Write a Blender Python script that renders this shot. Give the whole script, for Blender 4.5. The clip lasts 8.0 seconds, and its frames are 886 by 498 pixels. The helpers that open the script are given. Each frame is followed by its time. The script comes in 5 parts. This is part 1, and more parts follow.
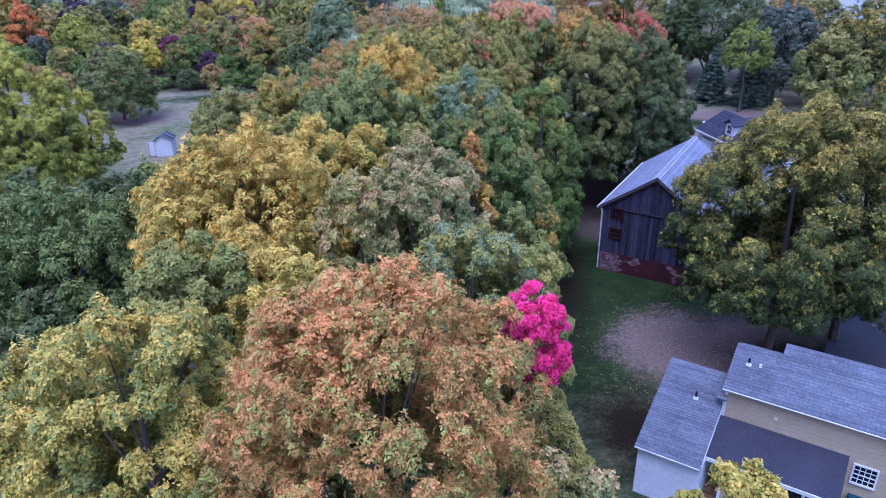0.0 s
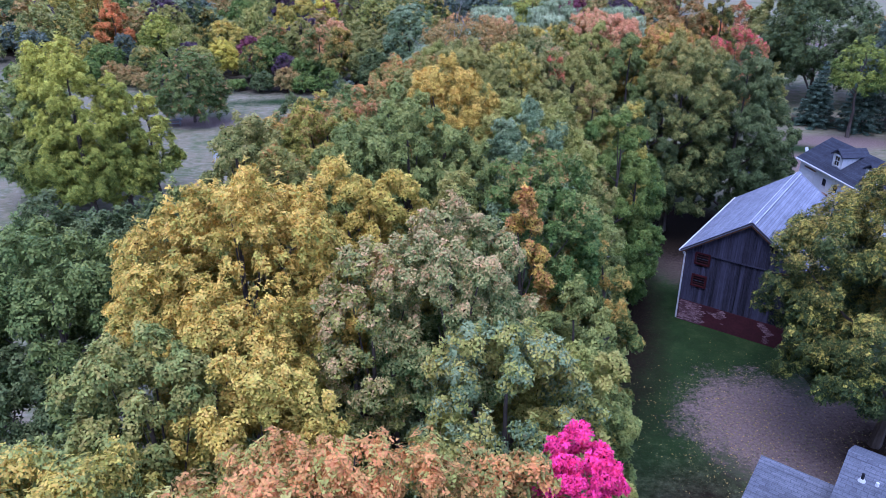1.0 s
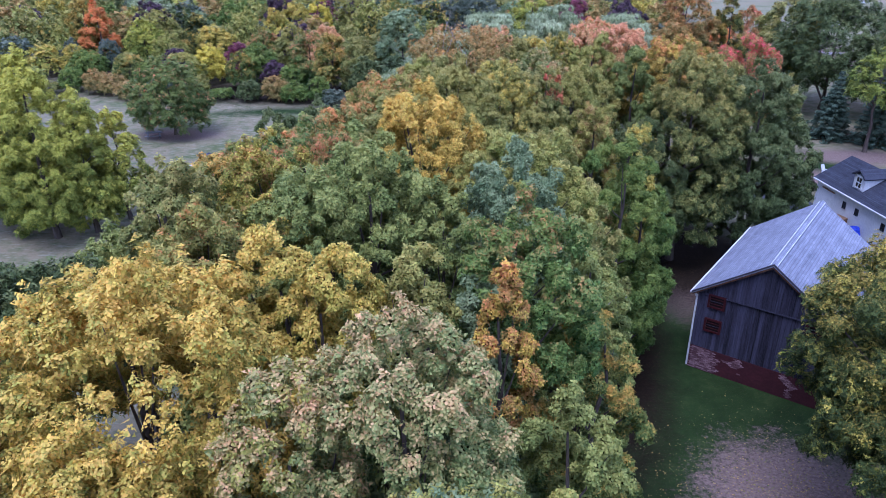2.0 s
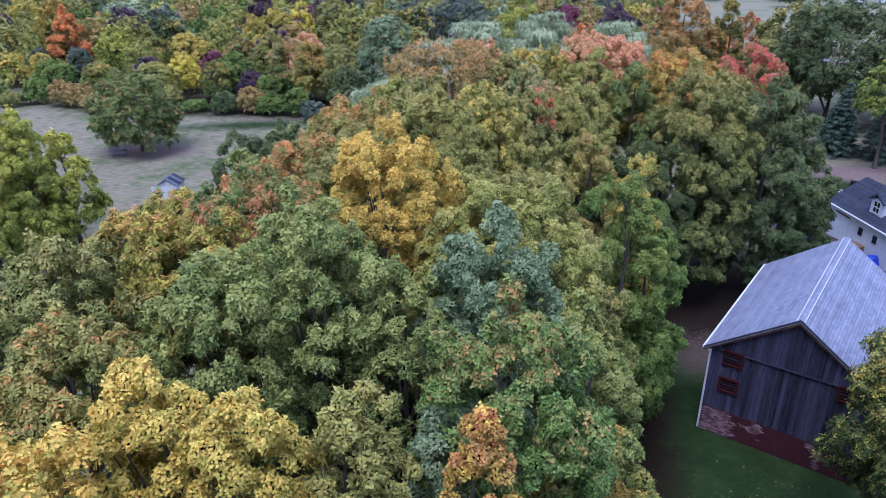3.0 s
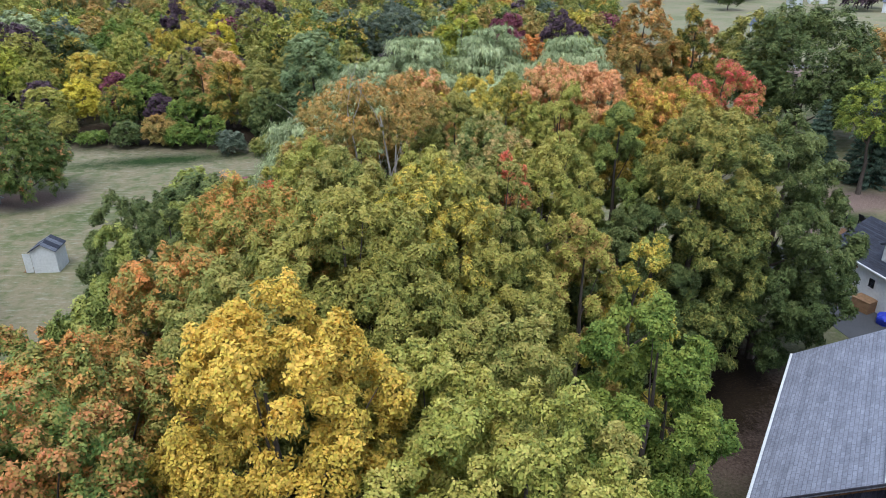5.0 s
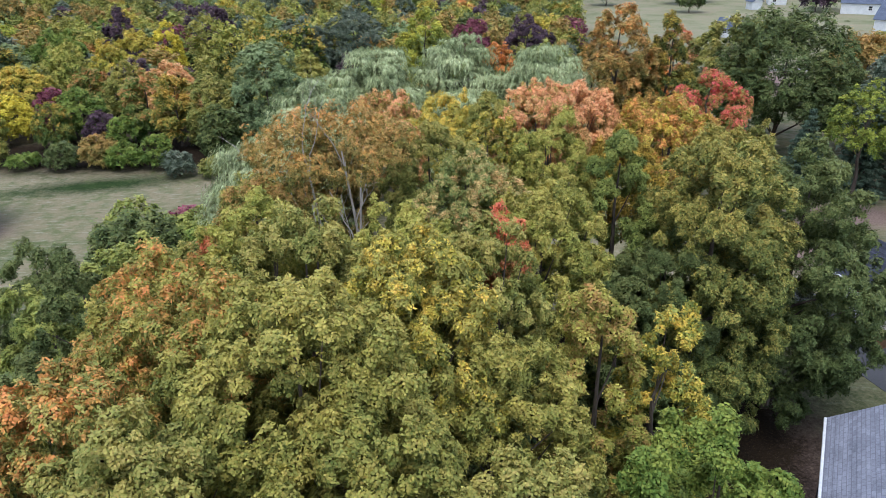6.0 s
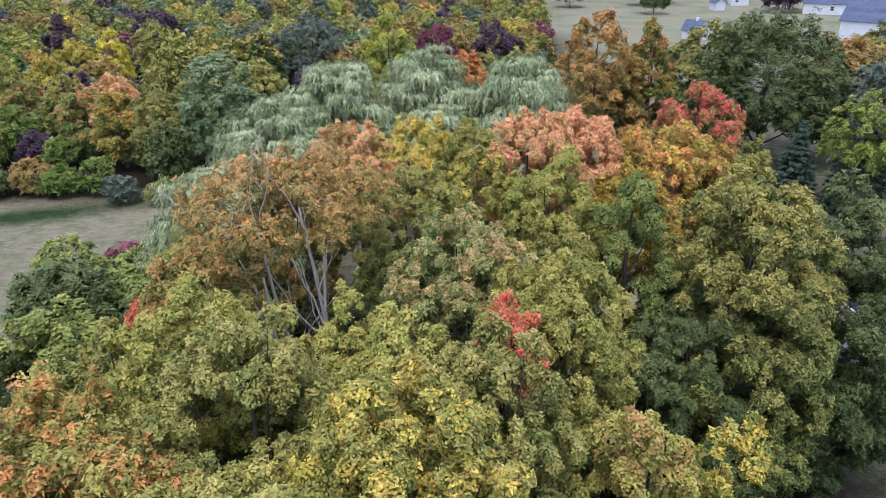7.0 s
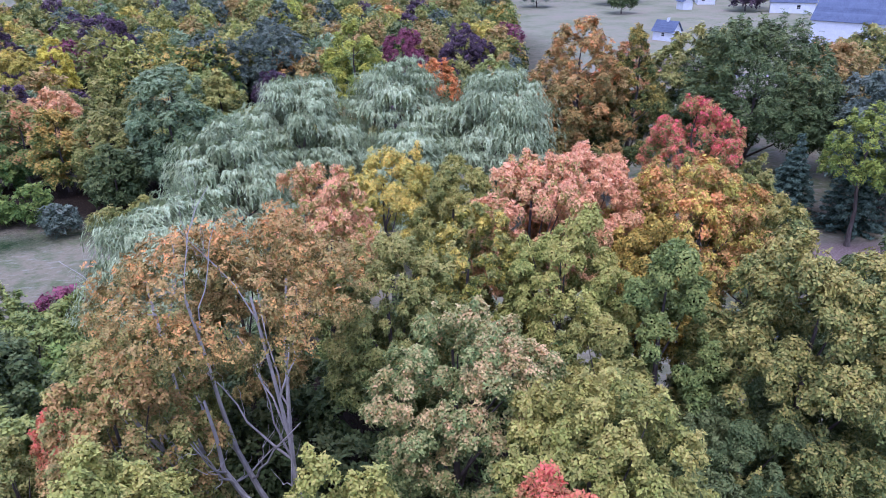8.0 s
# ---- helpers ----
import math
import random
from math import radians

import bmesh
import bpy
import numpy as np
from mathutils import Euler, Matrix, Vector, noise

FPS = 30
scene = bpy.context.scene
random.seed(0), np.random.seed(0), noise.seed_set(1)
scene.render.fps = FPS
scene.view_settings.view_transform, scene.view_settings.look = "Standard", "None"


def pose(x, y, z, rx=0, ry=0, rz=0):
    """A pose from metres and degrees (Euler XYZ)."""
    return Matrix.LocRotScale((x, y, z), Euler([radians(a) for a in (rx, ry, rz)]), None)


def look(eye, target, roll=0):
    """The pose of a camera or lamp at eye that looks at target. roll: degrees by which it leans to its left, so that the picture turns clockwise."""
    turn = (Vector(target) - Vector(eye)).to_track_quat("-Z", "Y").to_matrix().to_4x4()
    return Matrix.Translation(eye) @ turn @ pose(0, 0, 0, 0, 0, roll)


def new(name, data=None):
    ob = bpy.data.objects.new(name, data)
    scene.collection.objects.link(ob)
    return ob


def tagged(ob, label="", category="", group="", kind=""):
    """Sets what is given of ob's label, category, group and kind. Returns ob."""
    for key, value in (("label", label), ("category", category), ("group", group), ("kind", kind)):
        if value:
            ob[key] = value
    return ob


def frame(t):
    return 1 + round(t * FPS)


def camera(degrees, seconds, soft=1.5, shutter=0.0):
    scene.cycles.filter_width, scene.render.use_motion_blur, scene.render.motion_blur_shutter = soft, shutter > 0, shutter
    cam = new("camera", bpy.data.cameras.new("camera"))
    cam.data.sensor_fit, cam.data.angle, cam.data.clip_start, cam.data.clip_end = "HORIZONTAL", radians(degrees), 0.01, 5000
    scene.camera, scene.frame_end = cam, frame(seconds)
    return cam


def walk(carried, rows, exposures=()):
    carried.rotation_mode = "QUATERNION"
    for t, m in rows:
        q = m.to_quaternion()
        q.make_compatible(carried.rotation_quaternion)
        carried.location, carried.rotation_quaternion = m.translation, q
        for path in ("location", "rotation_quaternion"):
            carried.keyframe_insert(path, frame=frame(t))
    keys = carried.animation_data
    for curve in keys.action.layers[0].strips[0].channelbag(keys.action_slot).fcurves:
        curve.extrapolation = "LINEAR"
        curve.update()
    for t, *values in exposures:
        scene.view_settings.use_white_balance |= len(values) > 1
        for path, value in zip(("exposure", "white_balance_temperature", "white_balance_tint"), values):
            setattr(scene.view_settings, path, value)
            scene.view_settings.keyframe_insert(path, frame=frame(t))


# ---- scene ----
cam = camera(63.6, 8.0, soft=0.8)
PATH = [
    (0, (0.454, 0.459, 23.007), (0.456, 2.271, 22.16), -0.6),
    (0.5, (0.999, 2.977, 23.06), (0.891, 4.787, 22.215), -0.5),
    (1, (1.432, 5.518, 23.075), (1.223, 7.32, 22.233), -0.3),
    (1.5, (1.718, 8.008, 23.106), (1.502, 9.81, 22.265), -0.3),
    (3, (1.951, 16.158, 23.1), (1.759, 17.966, 22.266), -0.3),
    (3.5, (1.81, 18.84, 23.108), (1.65, 20.652, 22.275), -0.3),
    (4, (1.627, 21.548, 23.169), (1.503, 23.363, 22.337), -0.4),
    (4.5, (1.397, 24.28, 23.2), (1.314, 26.097, 22.368), -0.5),
    (6, (0.529, 32.718, 23.03), (0.595, 34.539, 22.205), -0.7),
    (6.5, (0.373, 35.582, 23.048), (0.487, 37.401, 22.224), -0.8),
    (7, (0.23, 38.416, 23.149), (0.393, 40.231, 22.324), -0.8),
    (7.5, (0.119, 41.261, 23.271), (0.331, 43.07, 22.443), -0.8),
    (8, (0.119, 44.202, 23.347), (0.372, 46.003, 22.517), -0.9),
]
# the clip's camera drifts from a cool to a warmer balance and back
BALANCE = [(0.0, 0.74, 4660, 37), (1.0, 0.77, 4800, 33), (2.0, 0.79, 4950, 32), (3.5, 0.76, 5280, 23), (4.5, 0.74, 6150, 8),
           (6.5, 0.75, 6200, 15), (7.2, 0.83, 5600, 24), (8.0, 0.87, 5050, 37)]
walk(cam, [(t, look(eye, target, roll)) for t, eye, target, roll in PATH], BALANCE)

# ---- light: an overcast autumn evening ----
SUN_EL, SUN_AZ = 68.0, 200.0
world = bpy.data.worlds.new("overcast_sky")
scene.world = world
world.use_nodes = True
wn = world.node_tree
sky = wn.nodes.new("ShaderNodeTexSky")
sky.sky_type, sky.sun_disc = "NISHITA", False
sky.sun_elevation, sky.sun_rotation = radians(SUN_EL), radians(SUN_AZ)
sky.air_density, sky.dust_density, sky.ozone_density = 1.0, 3.0, 1.0
soft_cloud = wn.nodes.new("ShaderNodeMixRGB")
soft_cloud.inputs[0].default_value = 0.6
soft_cloud.inputs[2].default_value = (4.7, 5.7, 7.7, 1)
wn.links.new(sky.outputs[0], soft_cloud.inputs[1])
wn.links.new(soft_cloud.outputs[0], wn.nodes["Background"].inputs[0])
wn.nodes["Background"].inputs[1].default_value = 0.125
sun = new("sun", bpy.data.lights.new("sun", "SUN"))
sun.data.energy, sun.data.angle, sun.data.color = 1.1, radians(35), (0.95, 0.98, 1.0)
sun.matrix_world = look((0, 0, 60), (60 * math.sin(radians(SUN_AZ - 180)) / math.tan(radians(SUN_EL)), 60 * math.cos(radians(SUN_AZ - 180)) / math.tan(radians(SUN_EL)), 0))

# ---- materials ----
def rgb(r, g, b):
    """Linear colour from display values 0 to 255."""
    return tuple(c / 12.92 / 255 if c < 11 else ((c / 255 + 0.055) / 1.055) ** 2.4 for c in (r, g, b)) + (1.0,)


def node(nt, kind, **values):
    n = nt.nodes.new(kind)
    for key, value in values.items():
        n.inputs[key.replace("_", " ")].default_value = value
    return n


def base(name, roughness=0.8, specular=0.3):
    m = bpy.data.materials.new(name)
    m.use_nodes = True
    nt = m.node_tree
    p = nt.nodes["Principled BSDF"]
    p.inputs["Roughness"].default_value = roughness
    p.inputs["Specular IOR Level"].default_value = specular
    return m, nt, p


def noise_of(nt, coord, scale, detail=4.0, rough=0.6):
    n = node(nt, "ShaderNodeTexNoise", Scale=scale, Detail=detail, Roughness=rough)
    nt.links.new(coord, n.inputs["Vector"])
    return n.outputs["Fac"]


def ramp_of(nt, fac, stops):
    n = nt.nodes.new("ShaderNodeValToRGB")
    n.color_ramp.elements[0].position, n.color_ramp.elements[0].color = stops[0]
    n.color_ramp.elements[1].position, n.color_ramp.elements[1].color = stops[-1]
    for pos, col in stops[1:-1]:
        n.color_ramp.elements.new(pos).color = col
    nt.links.new(fac, n.inputs[0])
    return n.outputs[0]


def mixed(nt, fac, a, b, mode="MIX"):
    n = nt.nodes.new("ShaderNodeMixRGB")
    n.blend_type = mode
    for socket, value in zip(n.inputs, (fac, a, b)):
        if isinstance(value, (int, float, tuple)):
            socket.default_value = value
        else:
            nt.links.new(value, socket)
    return n.outputs[0]


def maths(nt, op, a, b=0.0, clamp=False):
    n = nt.nodes.new("ShaderNodeMath")
    n.operation, n.use_clamp = op, clamp
    for socket, value in zip(n.inputs, (a, b)):
        if isinstance(value, (int, float)):
            socket.default_value = value
        else:
            nt.links.new(value, socket)
    return n.outputs[0]


def bump(nt, p, height, strength=0.4, distance=0.02):
    n = node(nt, "ShaderNodeBump", Strength=strength, Distance=distance)
    nt.links.new(height, n.inputs["Height"])
    nt.links.new(n.outputs[0], p.inputs["Normal"])


def two_scale(name, dark, light, fine=8.0, coarse=0.6, rough=0.85, stretch=(1, 1, 1), relief=0.4, per_object=0.0, metal=0.0):
    """A surface with grain and broad stains, both in metres."""
    m, nt, p = base(name, rough)
    p.inputs["Metallic"].default_value = metal
    tc = nt.nodes.new("ShaderNodeTexCoord")
    mp = node(nt, "ShaderNodeMapping", Scale=stretch)
    nt.links.new(tc.outputs["Object"], mp.inputs["Vector"])
    f = noise_of(nt, mp.outputs[0], fine, 6.0)
    c = noise_of(nt, mp.outputs[0], coarse, 3.0)
    fac = maths(nt, "ADD", maths(nt, "MULTIPLY", f, 0.55), maths(nt, "MULTIPLY", c, 0.45))
    if per_object:
        info = nt.nodes.new("ShaderNodeObjectInfo")
        fac = maths(nt, "ADD", fac, maths(nt, "MULTIPLY", maths(nt, "SUBTRACT", info.outputs["Random"], 0.5), per_object))
    nt.links.new(ramp_of(nt, fac, [(0.3, dark), (0.7, light)]), p.inputs["Base Color"])
    bump(nt, p, f, relief, 0.02)
    return m


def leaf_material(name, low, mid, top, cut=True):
    """Leaves: colour along low, mid and top by the ripe value, and from leaf to leaf. cut: each face is a sprig of
    leaflets with air between them.
    """
    m, nt, p = base(name, 0.6, 0.14)
    at = nt.nodes.new("ShaderNodeAttribute")
    at.attribute_name = "ripe"
    geo = nt.nodes.new("ShaderNodeNewGeometry")
    one = maths(nt, "SUBTRACT", geo.outputs["Random Per Island"], 0.5)
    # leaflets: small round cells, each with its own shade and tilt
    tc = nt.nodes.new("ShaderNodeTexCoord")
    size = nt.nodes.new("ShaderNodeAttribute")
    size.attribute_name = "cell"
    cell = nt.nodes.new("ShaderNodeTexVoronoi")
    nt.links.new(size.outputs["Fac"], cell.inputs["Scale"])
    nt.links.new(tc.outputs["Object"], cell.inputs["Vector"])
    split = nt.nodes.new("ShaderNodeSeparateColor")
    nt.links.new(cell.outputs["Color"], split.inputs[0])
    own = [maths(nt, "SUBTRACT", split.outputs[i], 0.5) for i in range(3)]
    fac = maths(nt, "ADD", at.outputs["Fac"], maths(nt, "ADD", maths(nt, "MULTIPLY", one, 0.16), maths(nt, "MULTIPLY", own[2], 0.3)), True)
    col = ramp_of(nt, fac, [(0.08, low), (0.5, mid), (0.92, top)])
    hsv = nt.nodes.new("ShaderNodeHueSaturation")
    nt.links.new(col, hsv.inputs["Color"])
    hsv.inputs["Saturation"].default_value = 0.93
    nt.links.new(maths(nt, "ADD", maths(nt, "ADD", maths(nt, "MULTIPLY", one, 0.12), maths(nt, "MULTIPLY", own[0], 0.4)), LEAF_VALUE), hsv.inputs["Value"])
    nt.links.new(maths(nt, "ADD", maths(nt, "MULTIPLY", own[1], 0.03), 0.5), hsv.inputs["Hue"])
    tilt = nt.nodes.new("ShaderNodeVectorMath")
    tilt.operation = "MULTIPLY_ADD"
    nt.links.new(cell.outputs["Color"], tilt.inputs[0])
    tilt.inputs[1].default_value = (1.1, 1.1, 1.1)
    shift = nt.nodes.new("ShaderNodeVectorMath")
    shift.operation = "SUBTRACT"
    nt.links.new(geo.outputs["Normal"], shift.inputs[0])
    shift.inputs[1].default_value = (0.55, 0.55, 0.55)
    nt.links.new(shift.outputs[0], tilt.inputs[2])
    norm = nt.nodes.new("ShaderNodeVectorMath")
    norm.operation = "NORMALIZE"
    nt.links.new(tilt.outputs[0], norm.inputs[0])
    nt.links.new(norm.outputs[0], p.inputs["Normal"])
    nt.links.new(hsv.outputs[0], p.inputs["Base Color"])
    tr = nt.nodes.new("ShaderNodeBsdfTranslucent")
    nt.links.new(hsv.outputs[0], tr.inputs["Color"])
    mix = nt.nodes.new("ShaderNodeMixShader")
    mix.inputs[0].default_value = 0.16
    nt.links.new(p.outputs[0], mix.inputs[1])
    nt.links.new(tr.outputs[0], mix.inputs[2])
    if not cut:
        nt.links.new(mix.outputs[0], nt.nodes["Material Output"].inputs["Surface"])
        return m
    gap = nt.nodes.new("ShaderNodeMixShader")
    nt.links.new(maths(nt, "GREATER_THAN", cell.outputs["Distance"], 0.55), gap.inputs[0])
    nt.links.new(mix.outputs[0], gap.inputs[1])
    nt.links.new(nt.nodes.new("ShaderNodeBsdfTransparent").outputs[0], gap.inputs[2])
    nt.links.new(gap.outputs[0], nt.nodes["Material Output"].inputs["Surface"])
    return m


LEAF_VALUE = 1.46
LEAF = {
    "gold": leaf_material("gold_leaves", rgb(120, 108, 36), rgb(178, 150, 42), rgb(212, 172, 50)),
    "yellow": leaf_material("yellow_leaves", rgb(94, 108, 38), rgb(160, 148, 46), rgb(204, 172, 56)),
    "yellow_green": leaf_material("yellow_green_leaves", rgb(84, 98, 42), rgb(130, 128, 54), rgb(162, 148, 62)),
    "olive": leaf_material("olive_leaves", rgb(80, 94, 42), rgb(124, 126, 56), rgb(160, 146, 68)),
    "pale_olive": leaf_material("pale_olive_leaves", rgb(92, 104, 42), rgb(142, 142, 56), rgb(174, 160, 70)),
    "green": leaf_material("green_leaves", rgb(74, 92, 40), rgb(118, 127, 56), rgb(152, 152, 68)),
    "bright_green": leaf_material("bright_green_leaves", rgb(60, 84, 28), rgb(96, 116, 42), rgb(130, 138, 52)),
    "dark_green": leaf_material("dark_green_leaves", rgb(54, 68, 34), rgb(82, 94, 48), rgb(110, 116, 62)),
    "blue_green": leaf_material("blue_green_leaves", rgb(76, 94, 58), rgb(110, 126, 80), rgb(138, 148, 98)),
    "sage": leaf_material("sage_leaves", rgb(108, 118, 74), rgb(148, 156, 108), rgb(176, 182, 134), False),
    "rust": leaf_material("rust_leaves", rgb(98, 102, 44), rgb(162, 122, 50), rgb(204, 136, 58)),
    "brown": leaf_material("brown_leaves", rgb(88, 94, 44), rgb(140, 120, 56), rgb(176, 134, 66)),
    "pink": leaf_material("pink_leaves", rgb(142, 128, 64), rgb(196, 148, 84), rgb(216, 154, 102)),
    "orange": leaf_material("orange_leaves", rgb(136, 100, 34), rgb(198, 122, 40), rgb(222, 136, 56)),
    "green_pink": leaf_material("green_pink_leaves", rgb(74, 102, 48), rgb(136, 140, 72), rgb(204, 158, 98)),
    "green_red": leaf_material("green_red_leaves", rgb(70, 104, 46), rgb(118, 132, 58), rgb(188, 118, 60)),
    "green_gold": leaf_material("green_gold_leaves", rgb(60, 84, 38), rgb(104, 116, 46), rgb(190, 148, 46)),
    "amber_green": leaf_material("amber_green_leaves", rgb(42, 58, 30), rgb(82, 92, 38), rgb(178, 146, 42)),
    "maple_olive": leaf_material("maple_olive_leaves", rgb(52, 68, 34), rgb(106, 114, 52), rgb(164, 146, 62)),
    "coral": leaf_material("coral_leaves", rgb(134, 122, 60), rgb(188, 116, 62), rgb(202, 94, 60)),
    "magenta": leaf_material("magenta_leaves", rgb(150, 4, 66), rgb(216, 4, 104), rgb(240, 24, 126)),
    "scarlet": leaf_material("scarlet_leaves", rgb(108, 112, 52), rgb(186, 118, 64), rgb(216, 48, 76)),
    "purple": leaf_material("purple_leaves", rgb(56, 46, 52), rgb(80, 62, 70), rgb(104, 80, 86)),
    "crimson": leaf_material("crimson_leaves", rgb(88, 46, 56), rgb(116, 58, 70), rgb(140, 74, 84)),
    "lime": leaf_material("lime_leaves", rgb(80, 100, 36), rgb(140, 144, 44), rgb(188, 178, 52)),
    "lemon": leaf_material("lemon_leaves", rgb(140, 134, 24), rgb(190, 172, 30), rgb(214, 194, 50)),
    # spruce and slate greens lightened: distance haze is put into their colour
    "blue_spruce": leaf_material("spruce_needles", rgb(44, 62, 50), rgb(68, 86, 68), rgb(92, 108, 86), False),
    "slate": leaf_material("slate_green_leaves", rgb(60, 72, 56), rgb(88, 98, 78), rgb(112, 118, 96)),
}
BARK = two_scale("grey_brown_bark", rgb(62, 54, 48), rgb(112, 100, 88), 9.0, 1.2, 0.95, (1, 1, 0.3), 0.8)
PALE_BARK = two_scale("pale_grey_bark", rgb(136, 128, 118), rgb(196, 186, 172), 9.0, 1.2, 0.9, (1, 1, 0.3), 0.6)


# ---- trees ----
def raw_mesh(name, verts, sides, material, ripe=None, cell=12.0):
    """A mesh of separate faces with the same number of sides, from an array of corners."""
    me = bpy.data.meshes.new(name)
    n = len(verts)
    me.vertices.add(n)
    me.vertices.foreach_set("co", np.ascontiguousarray(verts, dtype=np.float32).ravel())
    me.loops.add(n)
    me.loops.foreach_set("vertex_index", np.arange(n, dtype=np.int32))
    me.polygons.add(n // sides)
    me.polygons.foreach_set("loop_start", np.arange(0, n, sides, dtype=np.int32))
    if ripe is not None:
        a = me.attributes.new("ripe", "FLOAT", "FACE")
        a.data.foreach_set("value", np.ascontiguousarray(ripe, dtype=np.float32))
        a = me.attributes.new("cell", "FLOAT", "FACE")
        a.data.foreach_set("value", np.full(n // sides, cell, np.float32))
    me.update(calc_edges=True)
    me.materials.append(material)
    return me


def unit(v):
    return v / np.maximum(np.linalg.norm(v, axis=-1, keepdims=True), 1e-6)


def leaves_at(rng, pos, facing, tip, length, width, spread):
    """Three-cornered leaves at pos, facing roughly that way, their tips towards tip."""
    n = len(pos)
    nor = unit(facing + spread * rng.normal(size=(n, 3)))
    along = tip + 0.6 * rng.normal(size=(n, 3))
    along = unit(along - nor * np.sum(along * nor, axis=1, keepdims=True))
    across = np.cross(nor, along)
    size = rng.uniform(0.7, 1.3, (n, 1))
    a = pos + along * length * 0.6 * size
    b = pos - along * length * 0.4 * size + across * width * 0.5 * size
    c = pos - along * length * 0.4 * size - across * width * 0.5 * size
    return np.stack([a, b, c], axis=1).reshape(-1, 3)


def spread_ways(rng, count, floor):
    """Directions kept well apart from each other, none steeper down than floor."""
    ways = [np.array([0.0, 0.0, 1.0])]
    while len(ways) < count:
        c = unit(rng.normal(size=(24, 3)))
        c = c[c[:, 2] > floor]
        near = np.max(c @ np.array(ways).T, axis=1)
        ways.append(c[np.argmin(near)])
    return np.array(ways)


def crown_clumps(rng, radius, low, high, form):
    """Centres, sizes and outward ways of the leafy twig clusters: boughs first, then clusters over each bough."""
    boughs, size, each = {"round": (58, 0.21, 8), "flame": (44, 0.21, 8), "spire": (80, 0.26, 8), "wide": (140, 0.17, 9), "flat": (44, 0.22, 9)}[form]
    mid = low + {"round": 0.42, "flame": 0.34, "spire": 0.3, "wide": 0.4, "flat": 0.3}[form] * (high - low)
    d = spread_ways(rng, boughs, -0.75 if low < 3.2 else -0.45)
    full = np.sqrt(np.maximum(1 - d[:, 2] ** 2, 1e-4))
    skirt = np.where((d[:, 2] < 0) & (low < 3.2), (1 - 0.3 * d[:, 2] ** 2) / np.maximum(full, 0.35), 1.0)
    reach = (1 - size * 0.8) * rng.uniform(0.82, 1.14, boughs)
    if form == "wide":
        reach[3::4] *= 0.66
    b = np.empty((boughs, 3))
    b[:, :2] = d[:, :2] * radius * (reach * skirt)[:, None]
    b[:, 2] = mid + np.where(d[:, 2] > 0, d[:, 2] * (high - mid - size * radius), d[:, 2] * (mid - low - 0.3 * radius)) + rng.normal(0, 0.05, boughs) * (high - low)
    if form in ("flame", "spire"):
        b[:, :2] *= (1 - 0.6 * np.clip((b[:, 2] - mid) / (high - mid), 0, 1) ** 1.2)[:, None]
    br = radius * size * rng.uniform(0.8, 1.2, boughs)
    c, r, w, tall, own = [], [], [], [], []
    for i in range(boughs):
        v = unit(rng.normal(size=(each, 3)) + 0.9 * d[i] + [0, 0, 0.35])
        c.append(b[i] + v * (br[i] * rng.uniform(0.6, 1.0, each))[:, None] * [1, 1, 1.25])
        r.append(br[i] * rng.uniform(0.3, 0.56, each))
        w.append(unit(v + d[i]))
        spire = (v[:, 2] > 0.35) & (rng.uniform(0, 1, each) < 0.5)
        r[-1][spire] *= 0.72
        tall.append(np.where(spire, rng.uniform(1.8, 3.0, each), 1.0))
        own.append(np.clip(rng.uniform(0.2, 0.8) + rng.normal(0, 0.16, each), 0, 1))
    return np.vstack(c), np.concatenate(r), np.vstack(w), np.concatenate(tall), np.concatenate(own), b


